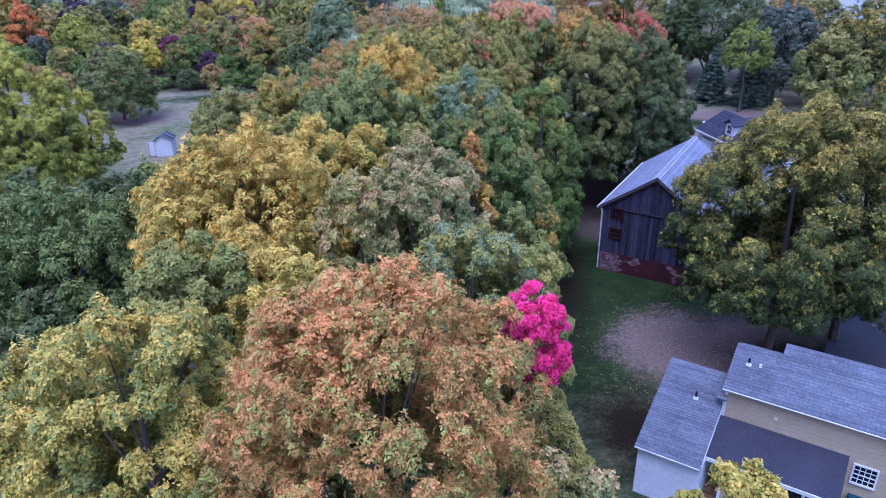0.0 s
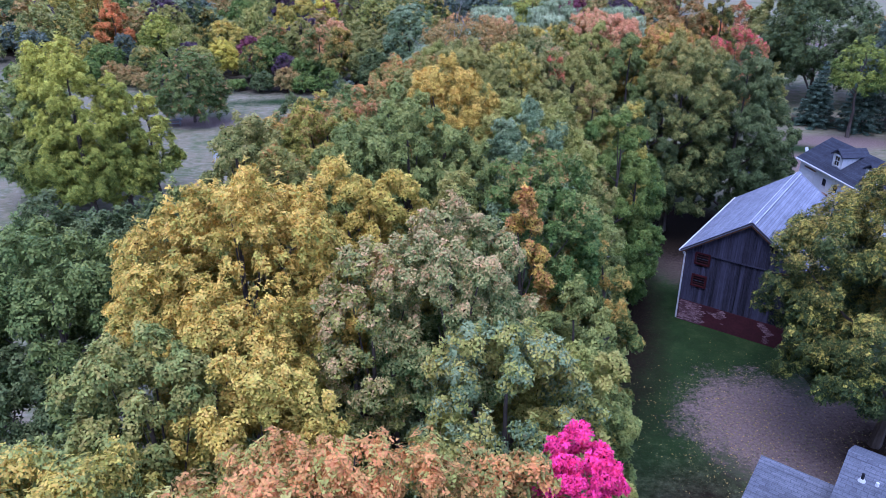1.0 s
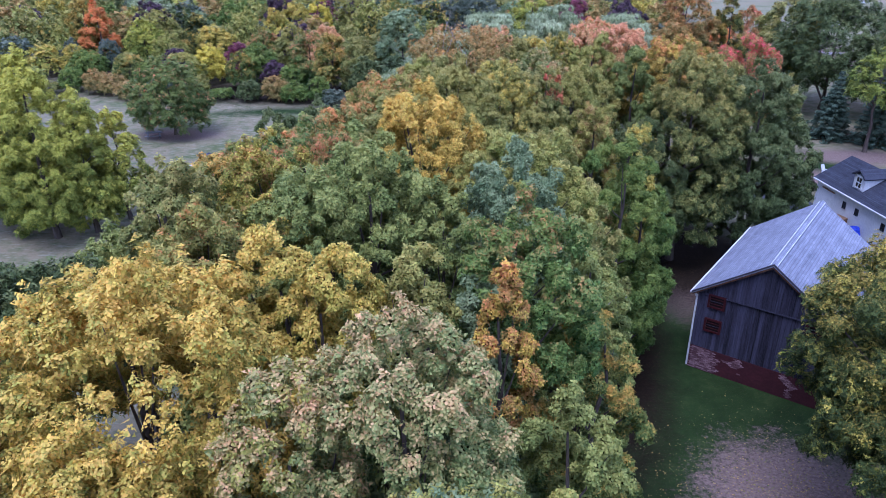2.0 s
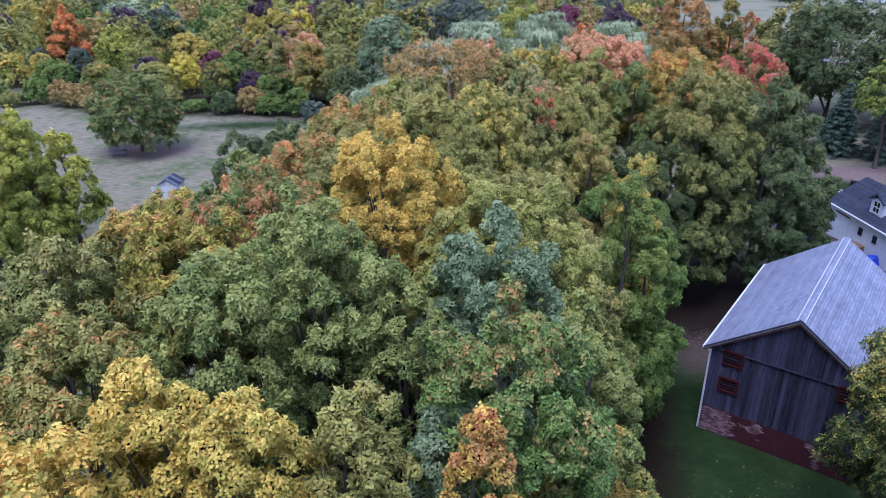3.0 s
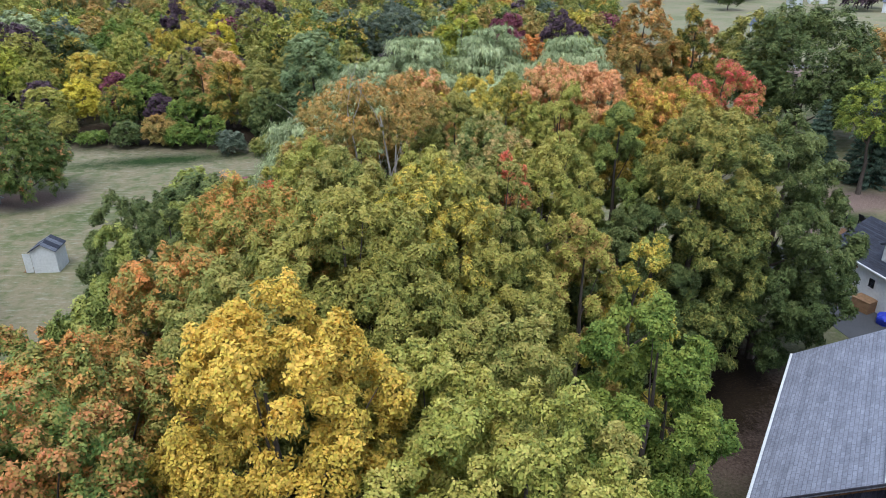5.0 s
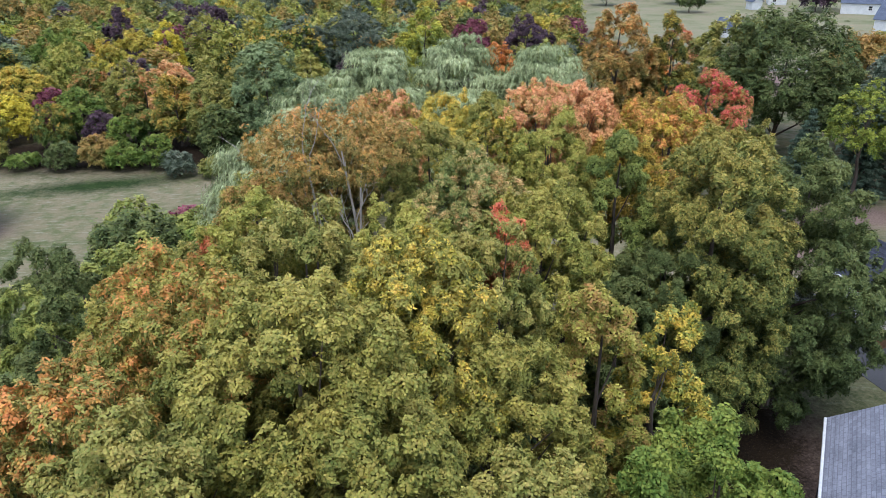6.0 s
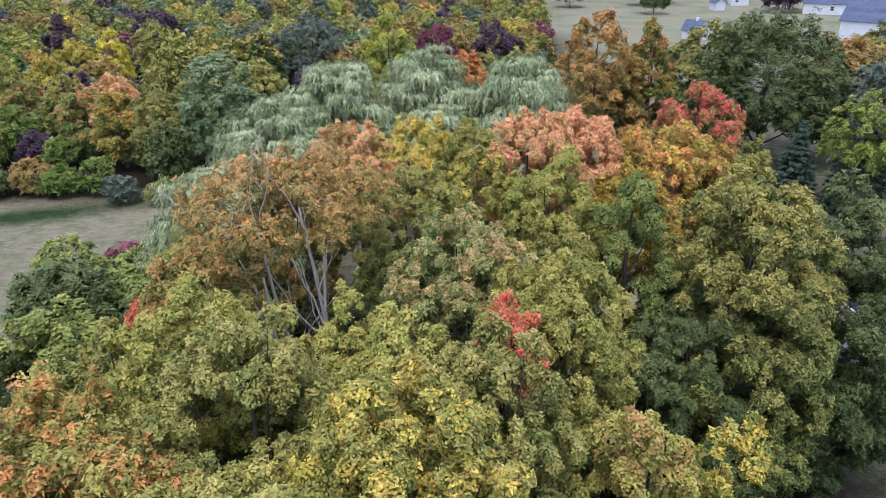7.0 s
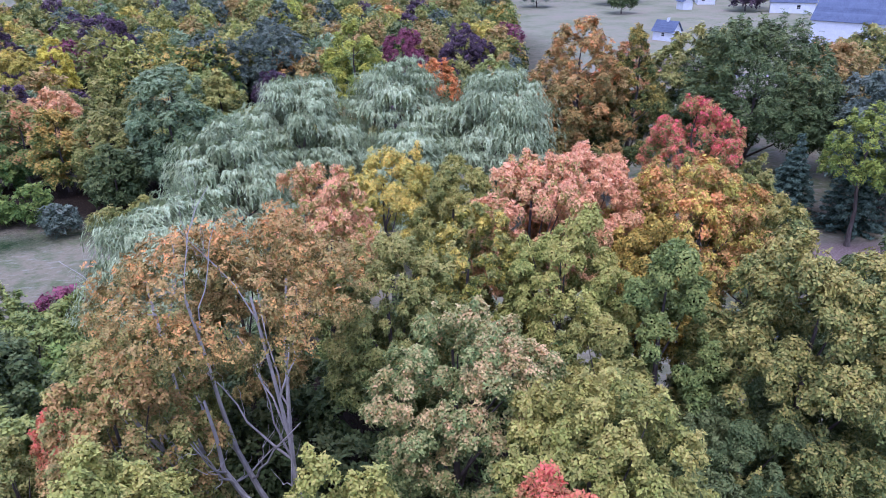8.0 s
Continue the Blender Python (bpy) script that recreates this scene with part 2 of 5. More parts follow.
def crown_mesh(rng, radius, low, high, leaf, material, form="round", cover=2.5, ripe_from=0.0, ripe_to=1.0, accent=None, height_share=0.3):
    """A crown of three-cornered leaves; accent: a second leaf material and the share of twig clusters that bear it."""
    c, r, w, tall, own, boughs = crown_clumps(rng, radius, low, high, form)
    area = 4 * math.pi * radius * (high - low) / 2 * 0.85
    sprig = leaf * (1.15 if leaf < 0.3 else 1.4)
    n = int(area * cover * 1.25 / (0.5 * sprig * sprig * 0.85 * 0.55))
    k = rng.choice(len(c), n, p=r ** 2 / np.sum(r ** 2))
    # leaves low in the crown are fewer and larger
    depth = np.clip((high - c[k, 2]) / (high - low), 0, 1)
    grow = 1 + 1.0 * np.clip(depth - 0.3, 0, 0.6)
    keep = rng.uniform(0, 1, n) < 1 / grow ** 2
    k, grow = k[keep], grow[keep]
    n = len(k)
    v = unit(rng.normal(size=(n, 3)) + 0.75 * w[k] + [0, 0, 0.4])
    pos = c[k] + v * (r[k] * (1.2 - 0.8 * rng.uniform(0, 1, n) ** 1.6))[:, None] * np.stack([np.ones(n), np.ones(n), tall[k]], axis=1)
    # the topmost twigs end at the tree's height
    crest = np.percentile(pos[:, 2], 99.7)
    pos[:, 2] = np.where(pos[:, 2] > low, low + (pos[:, 2] - low) * (high - low) / (crest - low), np.maximum(pos[:, 2], low - 0.3))
    tip = np.tile([0.0, 0.0, -0.6], (n, 1)) + 0.8 * v
    size = sprig * grow[:, None]
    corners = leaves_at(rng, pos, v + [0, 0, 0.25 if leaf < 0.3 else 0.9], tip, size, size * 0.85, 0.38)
    # higher and upward-facing leaves sit nearer the ramp's top colour
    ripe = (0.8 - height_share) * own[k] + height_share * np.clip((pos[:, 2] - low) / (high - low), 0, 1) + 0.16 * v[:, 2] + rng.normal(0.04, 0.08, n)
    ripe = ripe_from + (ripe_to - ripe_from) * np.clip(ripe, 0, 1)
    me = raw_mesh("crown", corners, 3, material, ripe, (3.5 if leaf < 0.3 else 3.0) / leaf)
    if accent:
        me.materials.append(LEAF[accent[0]])
        share = np.clip(accent[1] + rng.normal(0, 0.6, len(c)) * min(accent[1], 1 - accent[1]), 0, 1)
        me.polygons.foreach_set("material_index", (rng.uniform(0, 1, n) < share[k]).astype(np.int32))
    return me, boughs


def willow_mesh(rng, radius, low, high, leaf, material):
    """A dome of overlapping mops, each a tuft of fine strands that arch over and hang."""
    tall = high - low
    d = unit(rng.normal(size=(400, 3)) + [0, 0, 0.25])
    d = d[d[:, 2] > -0.1][:120]
    mop = rng.uniform(0.16, 0.36, len(d)) * radius
    c = d * [radius - 0.9, radius - 0.9, 0.62 * tall] * rng.uniform(0.76, 1.06, (len(d), 1)) + [0, 0, low + 0.3 * tall]
    pos, face, along, own = [], [], [], []
    steps = 11
    s = np.linspace(0.05, 1, steps)[None]
    for centre, way, size in zip(c, d, mop):
        n = 44
        ang = rng.uniform(0, 6.28, n)
        out = np.stack([np.cos(ang), np.sin(ang)], axis=1) + 0.75 * way[:2]
        reach = (size * rng.uniform(0.35, 1.0, n))[:, None]
        fall = (rng.uniform(0.4, 1.2, n) * (0.9 + 0.16 * radius) * rng.uniform(0.7, 1.2))[:, None]
        bend = 1 - (1 - np.minimum(s * 1.5, 1)) ** 2
        x, y = centre[0] + out[:, :1] * reach * bend, centre[1] + out[:, 1:] * reach * bend
        z = centre[2] + size * 0.55 * np.sin(np.minimum(s * 2.2, 2.2)) - fall * np.maximum(s - 0.25, 0) ** 1.25
        p = np.stack([x, y, np.maximum(z, low * 0.6)], axis=2)
        run = np.gradient(p, axis=1)
        p = p.reshape(-1, 3)
        pos.append(p + rng.normal(0, 0.05, p.shape))
        along.append(unit(run.reshape(-1, 3)))
        face.append(np.stack([np.repeat(out[:, 0], steps), np.repeat(out[:, 1], steps), np.full(n * steps, 0.9)], axis=1))
        # each strand is paler where it starts and darker towards its hanging end
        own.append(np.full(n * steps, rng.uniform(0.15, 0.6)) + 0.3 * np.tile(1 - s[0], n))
    pos, face, along, own = np.vstack(pos), np.vstack(face), np.vstack(along), np.concatenate(own)
    corners = leaves_at(rng, pos, face, along * 2.2, leaf * 0.95, leaf * 0.2, 0.3)
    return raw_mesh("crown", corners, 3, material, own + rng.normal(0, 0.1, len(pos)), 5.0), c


def conifer_mesh(rng, radius, low, high, leaf, material):
    """Whorls of drooping needled boughs on a narrowing cone."""
    pos, face, own, ends = [], [], [], []
    for level in np.linspace(0, 1, 16):
        z, reach = low + (high - low) * level, radius * (1 - 0.93 * level)
        for b in range(9 if level < 0.7 else 6):
            ang = b * 0.7 + level * 11 + rng.uniform(-0.2, 0.2)
            length = reach * rng.uniform(0.8, 1.1)
            s = np.sqrt(rng.uniform(0, 1, 90 if level < 0.7 else 50))
            side = rng.normal(0, 0.12 * length * (1.1 - s) + 0.08)
            x = np.cos(ang) * length * s - np.sin(ang) * side
            y = np.sin(ang) * length * s + np.cos(ang) * side
            pos.append(np.stack([x, y, z - 0.25 * length * s + 0.16 * length * s ** 2 + rng.normal(0, 0.06, len(s))], axis=1))
            face.append(np.tile([0.3 * np.cos(ang), 0.3 * np.sin(ang), 1.0], (len(s), 1)))
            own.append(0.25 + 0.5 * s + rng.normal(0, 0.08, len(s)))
            ends.append((np.cos(ang) * length * 0.6, np.sin(ang) * length * 0.6, z))
    pos, face, own = np.vstack(pos), np.vstack(face), np.concatenate(own)
    corners = leaves_at(rng, pos, face, unit(pos * [1, 1, 0]) + [0, 0, -0.3], leaf, leaf * 0.5, 0.4)
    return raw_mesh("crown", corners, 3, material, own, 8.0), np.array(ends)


def tube_rings(points, radii, sides=6):
    """Four-cornered faces of a bent, tapering limb."""
    points = np.asarray(points, dtype=float)
    ang = np.linspace(0, 2 * math.pi, sides, endpoint=False)
    rings = []
    for i, p in enumerate(points):
        way = unit(points[min(i + 1, len(points) - 1)] - points[max(i - 1, 0)])
        a = unit(np.cross(way, [0.3, 0.9, 0.1]))
        b = np.cross(way, a)
        rings.append(p + radii[i] * (np.cos(ang)[:, None] * a + np.sin(ang)[:, None] * b))
    rings = np.array(rings)
    nxt = np.roll(rings, -1, axis=1)
    return np.stack([rings[:-1], nxt[:-1], nxt[1:], rings[1:]], axis=2).reshape(-1, 3)


def trunk_mesh(rng, height, radius, low, boughs, material, limbs=6, stems=1, splay=0.05, twigs=0):
    """A tapered trunk, or several stems from one foot, with rising limbs that carry the boughs; twigs: bare side branches on each limb and stem."""
    faces = []
    girth = (0.013 * height + 0.05) / math.sqrt(stems) * (1.1 if stems > 1 else 1.0)

    def twig(at, way, length, g, depth):
        way = unit(way + rng.normal(0, 0.25, 3))
        t = np.linspace(0, 1, 4)
        side = rng.normal(0, 0.12 * length, 3)
        path = at + way * (t * length)[:, None] + side * (t ** 2)[:, None] + np.outer(0.18 * length * t ** 2, [0, 0, 1])
        faces.append(tube_rings(path, g * (1 - 0.75 * t), 4))
        if depth:
            for q in rng.uniform(0.35, 0.9, 3):
                here = np.array([np.interp(q, t, path[:, a]) for a in range(3)])
                twig(here, way + rng.normal(0, 0.55, 3), length * 0.55, g * 0.5, depth - 1)

    for s in range(stems):
        turn = 6.28 * s / stems + rng.uniform(-0.4, 0.4)
        off = 0.18 * np.array([math.cos(turn), math.sin(turn)]) if stems > 1 else np.zeros(2)
        lean = (splay * height * rng.uniform(0.6, 1.3) * np.array([math.cos(turn), math.sin(turn)])) if stems > 1 else rng.normal(0, 0.02 * height, 2)
        t = np.linspace(0, 1, 8)
        spine = np.stack([off[0] + lean[0] * t ** 1.5, off[1] + lean[1] * t ** 1.5, height * 0.9 * t], axis=1)
        spine += np.vstack([[0, 0, -0.1], rng.normal(0, 0.09, (7, 3)) * [1, 1, 0.2]])
        faces.append(tube_rings(spine, girth * (1 - 0.88 * t) * np.where(t == 0, 1.35, 1.0)))
        for q in rng.uniform(0.45, 0.9, twigs):
            here = np.array([np.interp(q, t, spine[:, a]) for a in range(3)])
            out = np.array([math.cos(turn), math.sin(turn), 0.9]) + rng.normal(0, 0.5, 3)
            twig(here, out, rng.uniform(1.6, 3.2), girth * (1 - 0.85 * q) * 0.6, 1)
        if twigs:
            continue
        for b in rng.choice(len(boughs), min(limbs, len(boughs)), replace=False):
            end = np.array(boughs[b])
            away = np.linalg.norm(end[:2])
            k = min(max((end[2] - 0.9 * away) / (height * 0.9), low / height * 0.6, 0.08), 0.8)
            start = np.array([np.interp(k, t, spine[:, a]) for a in range(3)])
            bend = start * 0.5 + end * 0.5 + np.array([0, 0, -0.05 * np.linalg.norm(end - start)])
            g = girth * (1 - 0.88 * k) * 0.6
            faces.append(tube_rings([start, bend, end], [g, g * 0.6, g * 0.2], 5))
    return raw_mesh("trunk", np.vstack(faces), 4, material)


def fan_trunk_mesh(rng, foot, node, ends, material):
    """A leaning trunk that divides low and spreads long bare limbs, with side branches and twigs."""
    faces = []
    foot, node = np.array(foot, float), np.array(node, float)

    def limb(a, b, g0, g1, sag, depth):
        t = np.linspace(0, 1, 7)
        side = rng.normal(0, 0.05 * np.linalg.norm(b - a), 3)
        path = a + (b - a) * t[:, None] + np.outer(np.sin(math.pi * t), side - [0, 0, sag]) + np.vstack([np.zeros(3), rng.normal(0, 0.04, (5, 3)), np.zeros(3)])
        faces.append(tube_rings(path, g0 + (g1 - g0) * t, 6 if depth else 4))
        if not depth:
            return
        way = unit(b - a)
        for q in rng.uniform(0.3, 0.95, 4 if depth > 1 else 3):
            here = np.array([np.interp(q, t, path[:, i]) for i in range(3)])
            reach = np.linalg.norm(b - a) * rng.uniform(0.28, 0.48)
            out = unit(way + rng.normal(0, 0.45, 3) + [0, 0, 0.25])
            g = (g0 + (g1 - g0) * q) * 0.55
            limb(here, here + out * reach, g, g * 0.3, 0.08 * reach, depth - 1)

    limb(foot, node, 0.26, 0.2, 0.0, 0)
    for end in ends:
        end = np.array(end, float)
        limb(node + rng.normal(0, 0.06, 3), end, rng.uniform(0.1, 0.14), 0.035, 0.1 * np.linalg.norm(end - node), 2)
    return raw_mesh("trunk", np.vstack(faces), 4, material)


NEED = {"gold": "golden yellow", "yellow": "yellow", "yellow_green": "yellow-green", "olive": "olive", "pale_olive": "pale olive", "green": "green",
        "bright_green": "fresh green", "dark_green": "dark green", "blue_green": "blue-green", "sage": "silvery sage-green", "rust": "rust-orange",
        "brown": "brownish", "pink": "salmon-pink", "orange": "bright orange", "green_pink": "green, pink-tipped", "green_red": "green and reddish",
        "green_gold": "green and gold", "amber_green": "green and amber", "maple_olive": "olive-tinged dark green", "magenta": "vivid magenta", "coral": "coral-red",
        "scarlet": "scarlet and orange", "purple": "dark purple", "crimson": "crimson", "lime": "lime-yellow", "lemon": "lemon-yellow",
        "blue_spruce": "bluish dark", "slate": "slate-green"}
seeds = iter(range(100, 9000))


def tree(x, y, h, r, tint, low=None, leaf=0.24, form="round", name="tree", label="", category="tree", group="", cover=2.5, limbs=7, stems=1, bark=None, ripe=(0.0, 1.0), accent=None, height_share=0.3, splay=0.05, twigs=0, fan=None):
    """One tree or bush, standing on the ground: an Empty at its foot with trunk and crown."""
    rng = np.random.default_rng(next(seeds))
    low = h * 0.35 if low is None else low
    root = new(name)
    root.location = (x, y, 0)
    root.empty_display_size = 0.3
    if form == "willow":
        me, boughs = willow_mesh(rng, r, low, h, leaf, LEAF[tint])
    elif form == "conifer":
        me, boughs = conifer_mesh(rng, r, low, h, leaf, LEAF[tint])
    else:
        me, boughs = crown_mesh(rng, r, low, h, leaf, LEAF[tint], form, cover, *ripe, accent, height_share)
    crown = new("crown", me)
    crown.parent = root
    if fan:
        trunk = new("trunk", fan_trunk_mesh(rng, *fan, bark or BARK))
    else:
        trunk = new("trunk", trunk_mesh(rng, h, r, low, boughs, bark or BARK, limbs, stems, splay, twigs))
    trunk.parent = root
    return tagged(root, label or "tree with %s autumn leaves standing in the wood" % NEED[tint], category, group)


# ---- ground ----
def ground_material():
    m, nt, p = base("grass_and_soil", 0.95, 0.1)
    geo = nt.nodes.new("ShaderNodeNewGeometry")
    pos = geo.outputs["Position"]
    rough = noise_of(nt, pos, 2.6, 5.0, 0.75)
    big, mid, fine = noise_of(nt, pos, 0.11, 4.0), noise_of(nt, pos, 0.7, 5.0, 0.7), noise_of(nt, pos, 7.0, 5.0, 0.7)
    speck = noise_of(nt, pos, 5.0, 4.0, 0.85)
    lawn = ramp_of(nt, mid, [(0.25, rgb(32, 46, 22)), (0.55, rgb(46, 64, 30)), (0.8, rgb(70, 80, 44))])
    dry = ramp_of(nt, maths(nt, "ADD", maths(nt, "MULTIPLY", big, 0.5), maths(nt, "MULTIPLY", mid, 0.5)),
                  [(0.34, rgb(84, 96, 56)), (0.44, rgb(110, 112, 78)), (0.54, rgb(140, 128, 102)), (0.64, rgb(96, 104, 64))])
    streak = node(nt, "ShaderNodeMapping", Scale=(0.9, 3.2, 1.0))
    nt.links.new(pos, streak.inputs["Vector"])
    pale = ramp_of(nt, noise_of(nt, streak.outputs[0], 0.8, 6.0, 0.75), [(0.52, (0, 0, 0, 1)), (0.66, (1, 1, 1, 1))])
    dry = mixed(nt, maths(nt, "MULTIPLY", pale, 0.7), dry, rgb(160, 154, 134))
    soil = ramp_of(nt, fine, [(0.3, rgb(92, 76, 68)), (0.5, rgb(130, 110, 100)), (0.72, rgb(156, 136, 124))])
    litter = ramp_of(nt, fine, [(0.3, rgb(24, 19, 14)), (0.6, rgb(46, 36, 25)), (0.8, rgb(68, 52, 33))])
    mown = ramp_of(nt, maths(nt, "ADD", maths(nt, "MULTIPLY", big, 0.7), maths(nt, "MULTIPLY", mid, 0.3)), [(0.3, rgb(108, 114, 78)), (0.5, rgb(138, 134, 104)), (0.7, rgb(152, 136, 114))])

    def area(cx, cy, rx, ry, turn=0.0, edge=0.35, ragged=0.5):
        """1 inside an oval of the plan, with a ragged edge."""
        mp = node(nt, "ShaderNodeMapping")
        mp.vector_type = "TEXTURE"
        mp.inputs["Location"].default_value = (cx, cy, 0)
        mp.inputs["Rotation"].default_value = (0, 0, radians(turn))
        mp.inputs["Scale"].default_value = (rx, ry, 1000)
        nt.links.new(pos, mp.inputs["Vector"])
        ln = nt.nodes.new("ShaderNodeVectorMath")
        ln.operation = "LENGTH"
        nt.links.new(mp.outputs[0], ln.inputs[0])
        d = maths(nt, "ADD", ln.outputs["Value"], maths(nt, "MULTIPLY", maths(nt, "SUBTRACT", maths(nt, "ADD", maths(nt, "ADD", maths(nt, "MULTIPLY", mid, 0.5), maths(nt, "MULTIPLY", rough, 0.5)), maths(nt, "MULTIPLY", speck, 0.6)), 0.8), ragged * 2))
        mr = nt.nodes.new("ShaderNodeMapRange")
        mr.inputs["From Min"].default_value, mr.inputs["From Max"].default_value = 1 + edge, 1 - edge
        nt.links.new(d, mr.inputs["Value"])
        return mr.outputs[0]

    def maximum(*areas):
        out = areas[0]
        for a in areas[1:]:
            out = maths(nt, "MAXIMUM", out, a)
        return out

    col = mixed(nt, 0.0, dry, dry)
    col = mixed(nt, area(110, 190, 80, 90, 0, 0.1, 0.1), col, mown)
    col = mixed(nt, maximum(area(14, 46, 12, 22, -30), area(22, 20, 18, 18), area(31, 84, 6, 3), area(-31, 101, 8, 2, 12, 0.6, 0.9), area(62, 128, 14, 14)), col, lawn)
    col = mixed(nt, maximum(area(14.2, 36.0, 3.8, 3.8, 20, 0.25, 1.2), area(16, 57, 4, 6, -30), area(17, 35, 5, 4, 0, 0.4, 0.8),
                            area(-39, 89, 5, 2.6, 0), area(56, 150, 5, 22, -14, 0.3, 0.5),
                            area(30.5, 79.5, 3.2, 3.4), area(37, 88, 6, 2.6)), col, soil)
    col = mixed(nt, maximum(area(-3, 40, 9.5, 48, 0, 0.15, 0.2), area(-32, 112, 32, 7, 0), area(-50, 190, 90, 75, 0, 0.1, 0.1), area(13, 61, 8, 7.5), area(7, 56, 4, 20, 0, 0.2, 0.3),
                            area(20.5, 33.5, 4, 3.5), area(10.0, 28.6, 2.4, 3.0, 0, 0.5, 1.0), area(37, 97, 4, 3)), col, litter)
    fleck = ramp_of(nt, noise_of(nt, pos, 16.0, 2.0, 0.8), [(0.62, (0, 0, 0, 1)), (0.7, (1, 1, 1, 1))])
    col = mixed(nt, maths(nt, "MULTIPLY", fleck, 0.35), col, rgb(150, 128, 92))
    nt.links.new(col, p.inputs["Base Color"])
    bump(nt, p, fine, 0.7, 0.08)
    return m


bm = bmesh.new()
bmesh.ops.create_grid(bm, x_segments=40, y_segments=40, size=1)
for v in bm.verts:
    v.co = (v.co.x * abs(v.co.x) * 2600, 60 + v.co.y * abs(v.co.y) * 2600, 0)
me = bpy.data.meshes.new("ground")
bm.to_mesh(me)
bm.free()
me.materials.append(ground_material())
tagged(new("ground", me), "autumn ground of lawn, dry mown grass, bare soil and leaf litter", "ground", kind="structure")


# ---- buildings: small helpers ----
def box(bm, x0, x1, y0, y1, z0, z1):
    vs = [bm.verts.new((x, y, z)) for z in (z0, z1) for x, y in ((x0, y0), (x1, y0), (x1, y1), (x0, y1))]
    for f in ((3, 2, 1, 0), (4, 5, 6, 7), (0, 1, 5, 4), (1, 2, 6, 5), (2, 3, 7, 6), (3, 0, 4, 7)):
        bm.faces.new([vs[i] for i in f])
    return vs


def prism(bm, outline, y0, y1):
    """An upright outline of (x, z) corners, drawn out from y0 to y1."""
    a = [bm.verts.new((x, y0, z)) for x, z in outline]
    b = [bm.verts.new((x, y1, z)) for x, z in outline]
    bm.faces.new(a)
    bm.faces.new(b[::-1])
    for i in range(len(a)):
        j = (i + 1) % len(a)
        bm.faces.new((a[j], a[i], b[i], b[j]))


def part(name, bm, material, parent, label="", m=None, bevel=0.0):
    if bevel:
        bmesh.ops.bevel(bm, geom=list(bm.edges), offset=bevel, segments=1, affect="EDGES", clamp_overlap=True)
    bmesh.ops.recalc_face_normals(bm, faces=list(bm.faces))
    me = bpy.data.meshes.new(name)
    bm.to_mesh(me)
    bm.free()
    me.materials.append(material)
    ob = new(name, me)
    ob.parent = parent
    if m is not None:
        ob.matrix_local = m
    return tagged(ob, label)


def box_part(name, material, parent, x0, x1, y0, y1, z0, z1, label="", bevel=0.0, m=None):
    bm = bmesh.new()
    box(bm, x0, x1, y0, y1, z0, z1)
    return part(name, bm, material, parent, label, m, bevel)


def piece(name, me, parent, m):
    ob = new(name, me)
    ob.parent = parent
    ob.matrix_local = m
    return ob


def empty(name, x, y, turn, label, category, group=""):
    e = new(name)
    e.matrix_world = pose(x, y, 0, 0, 0, turn)
    return tagged(e, label, category, group)


def roof_slope(name, material, parent, a, b, c, d, courses, label="", thick=0.02):
    """Overlapping courses of shingles from eave a-b up to ridge d-c, each laid a little over the one below."""
    a, b, c, d = (Vector(p) for p in (a, b, c, d))
    n = (b - a).cross(d - a).normalized()
    if n.z < 0:
        n = -n
    bm = bmesh.new()
    under, over = [bm.verts.new(p - n * 0.09) for p in (a, b, c, d)], [bm.verts.new(p - n * 0.02) for p in (a, b, c, d)]
    bm.faces.new(under)
    bm.faces.new(over)
    for k in range(4):
        bm.faces.new((under[k], under[(k + 1) % 4], over[(k + 1) % 4], over[k]))
    deck = part(name, bm, material, parent, label)
    for i in range(courses):
        bm = bmesh.new()
        s, e = i / courses, (i + 1.25) / courses if i < courses - 1 else 1.0
        pts = [a.lerp(d, s), b.lerp(c, s), b.lerp(c, e), a.lerp(d, e)]
        low = [pts[0] + n * 0.0, pts[1] + n * 0.0, pts[2] - n * 0.012, pts[3] - n * 0.012]
        up = [pts[0] + n * thick, pts[1] + n * thick, pts[2] + n * (thick - 0.014), pts[3] + n * (thick - 0.014)]
        vl, vu = [bm.verts.new(p) for p in low], [bm.verts.new(p) for p in up]
        bm.faces.new(vu)
        for k in range(4):
            bm.faces.new((vl[k], vl[(k + 1) % 4], vu[(k + 1) % 4], vu[k]))
        part("shingle_course", bm, material, deck)
    return deck


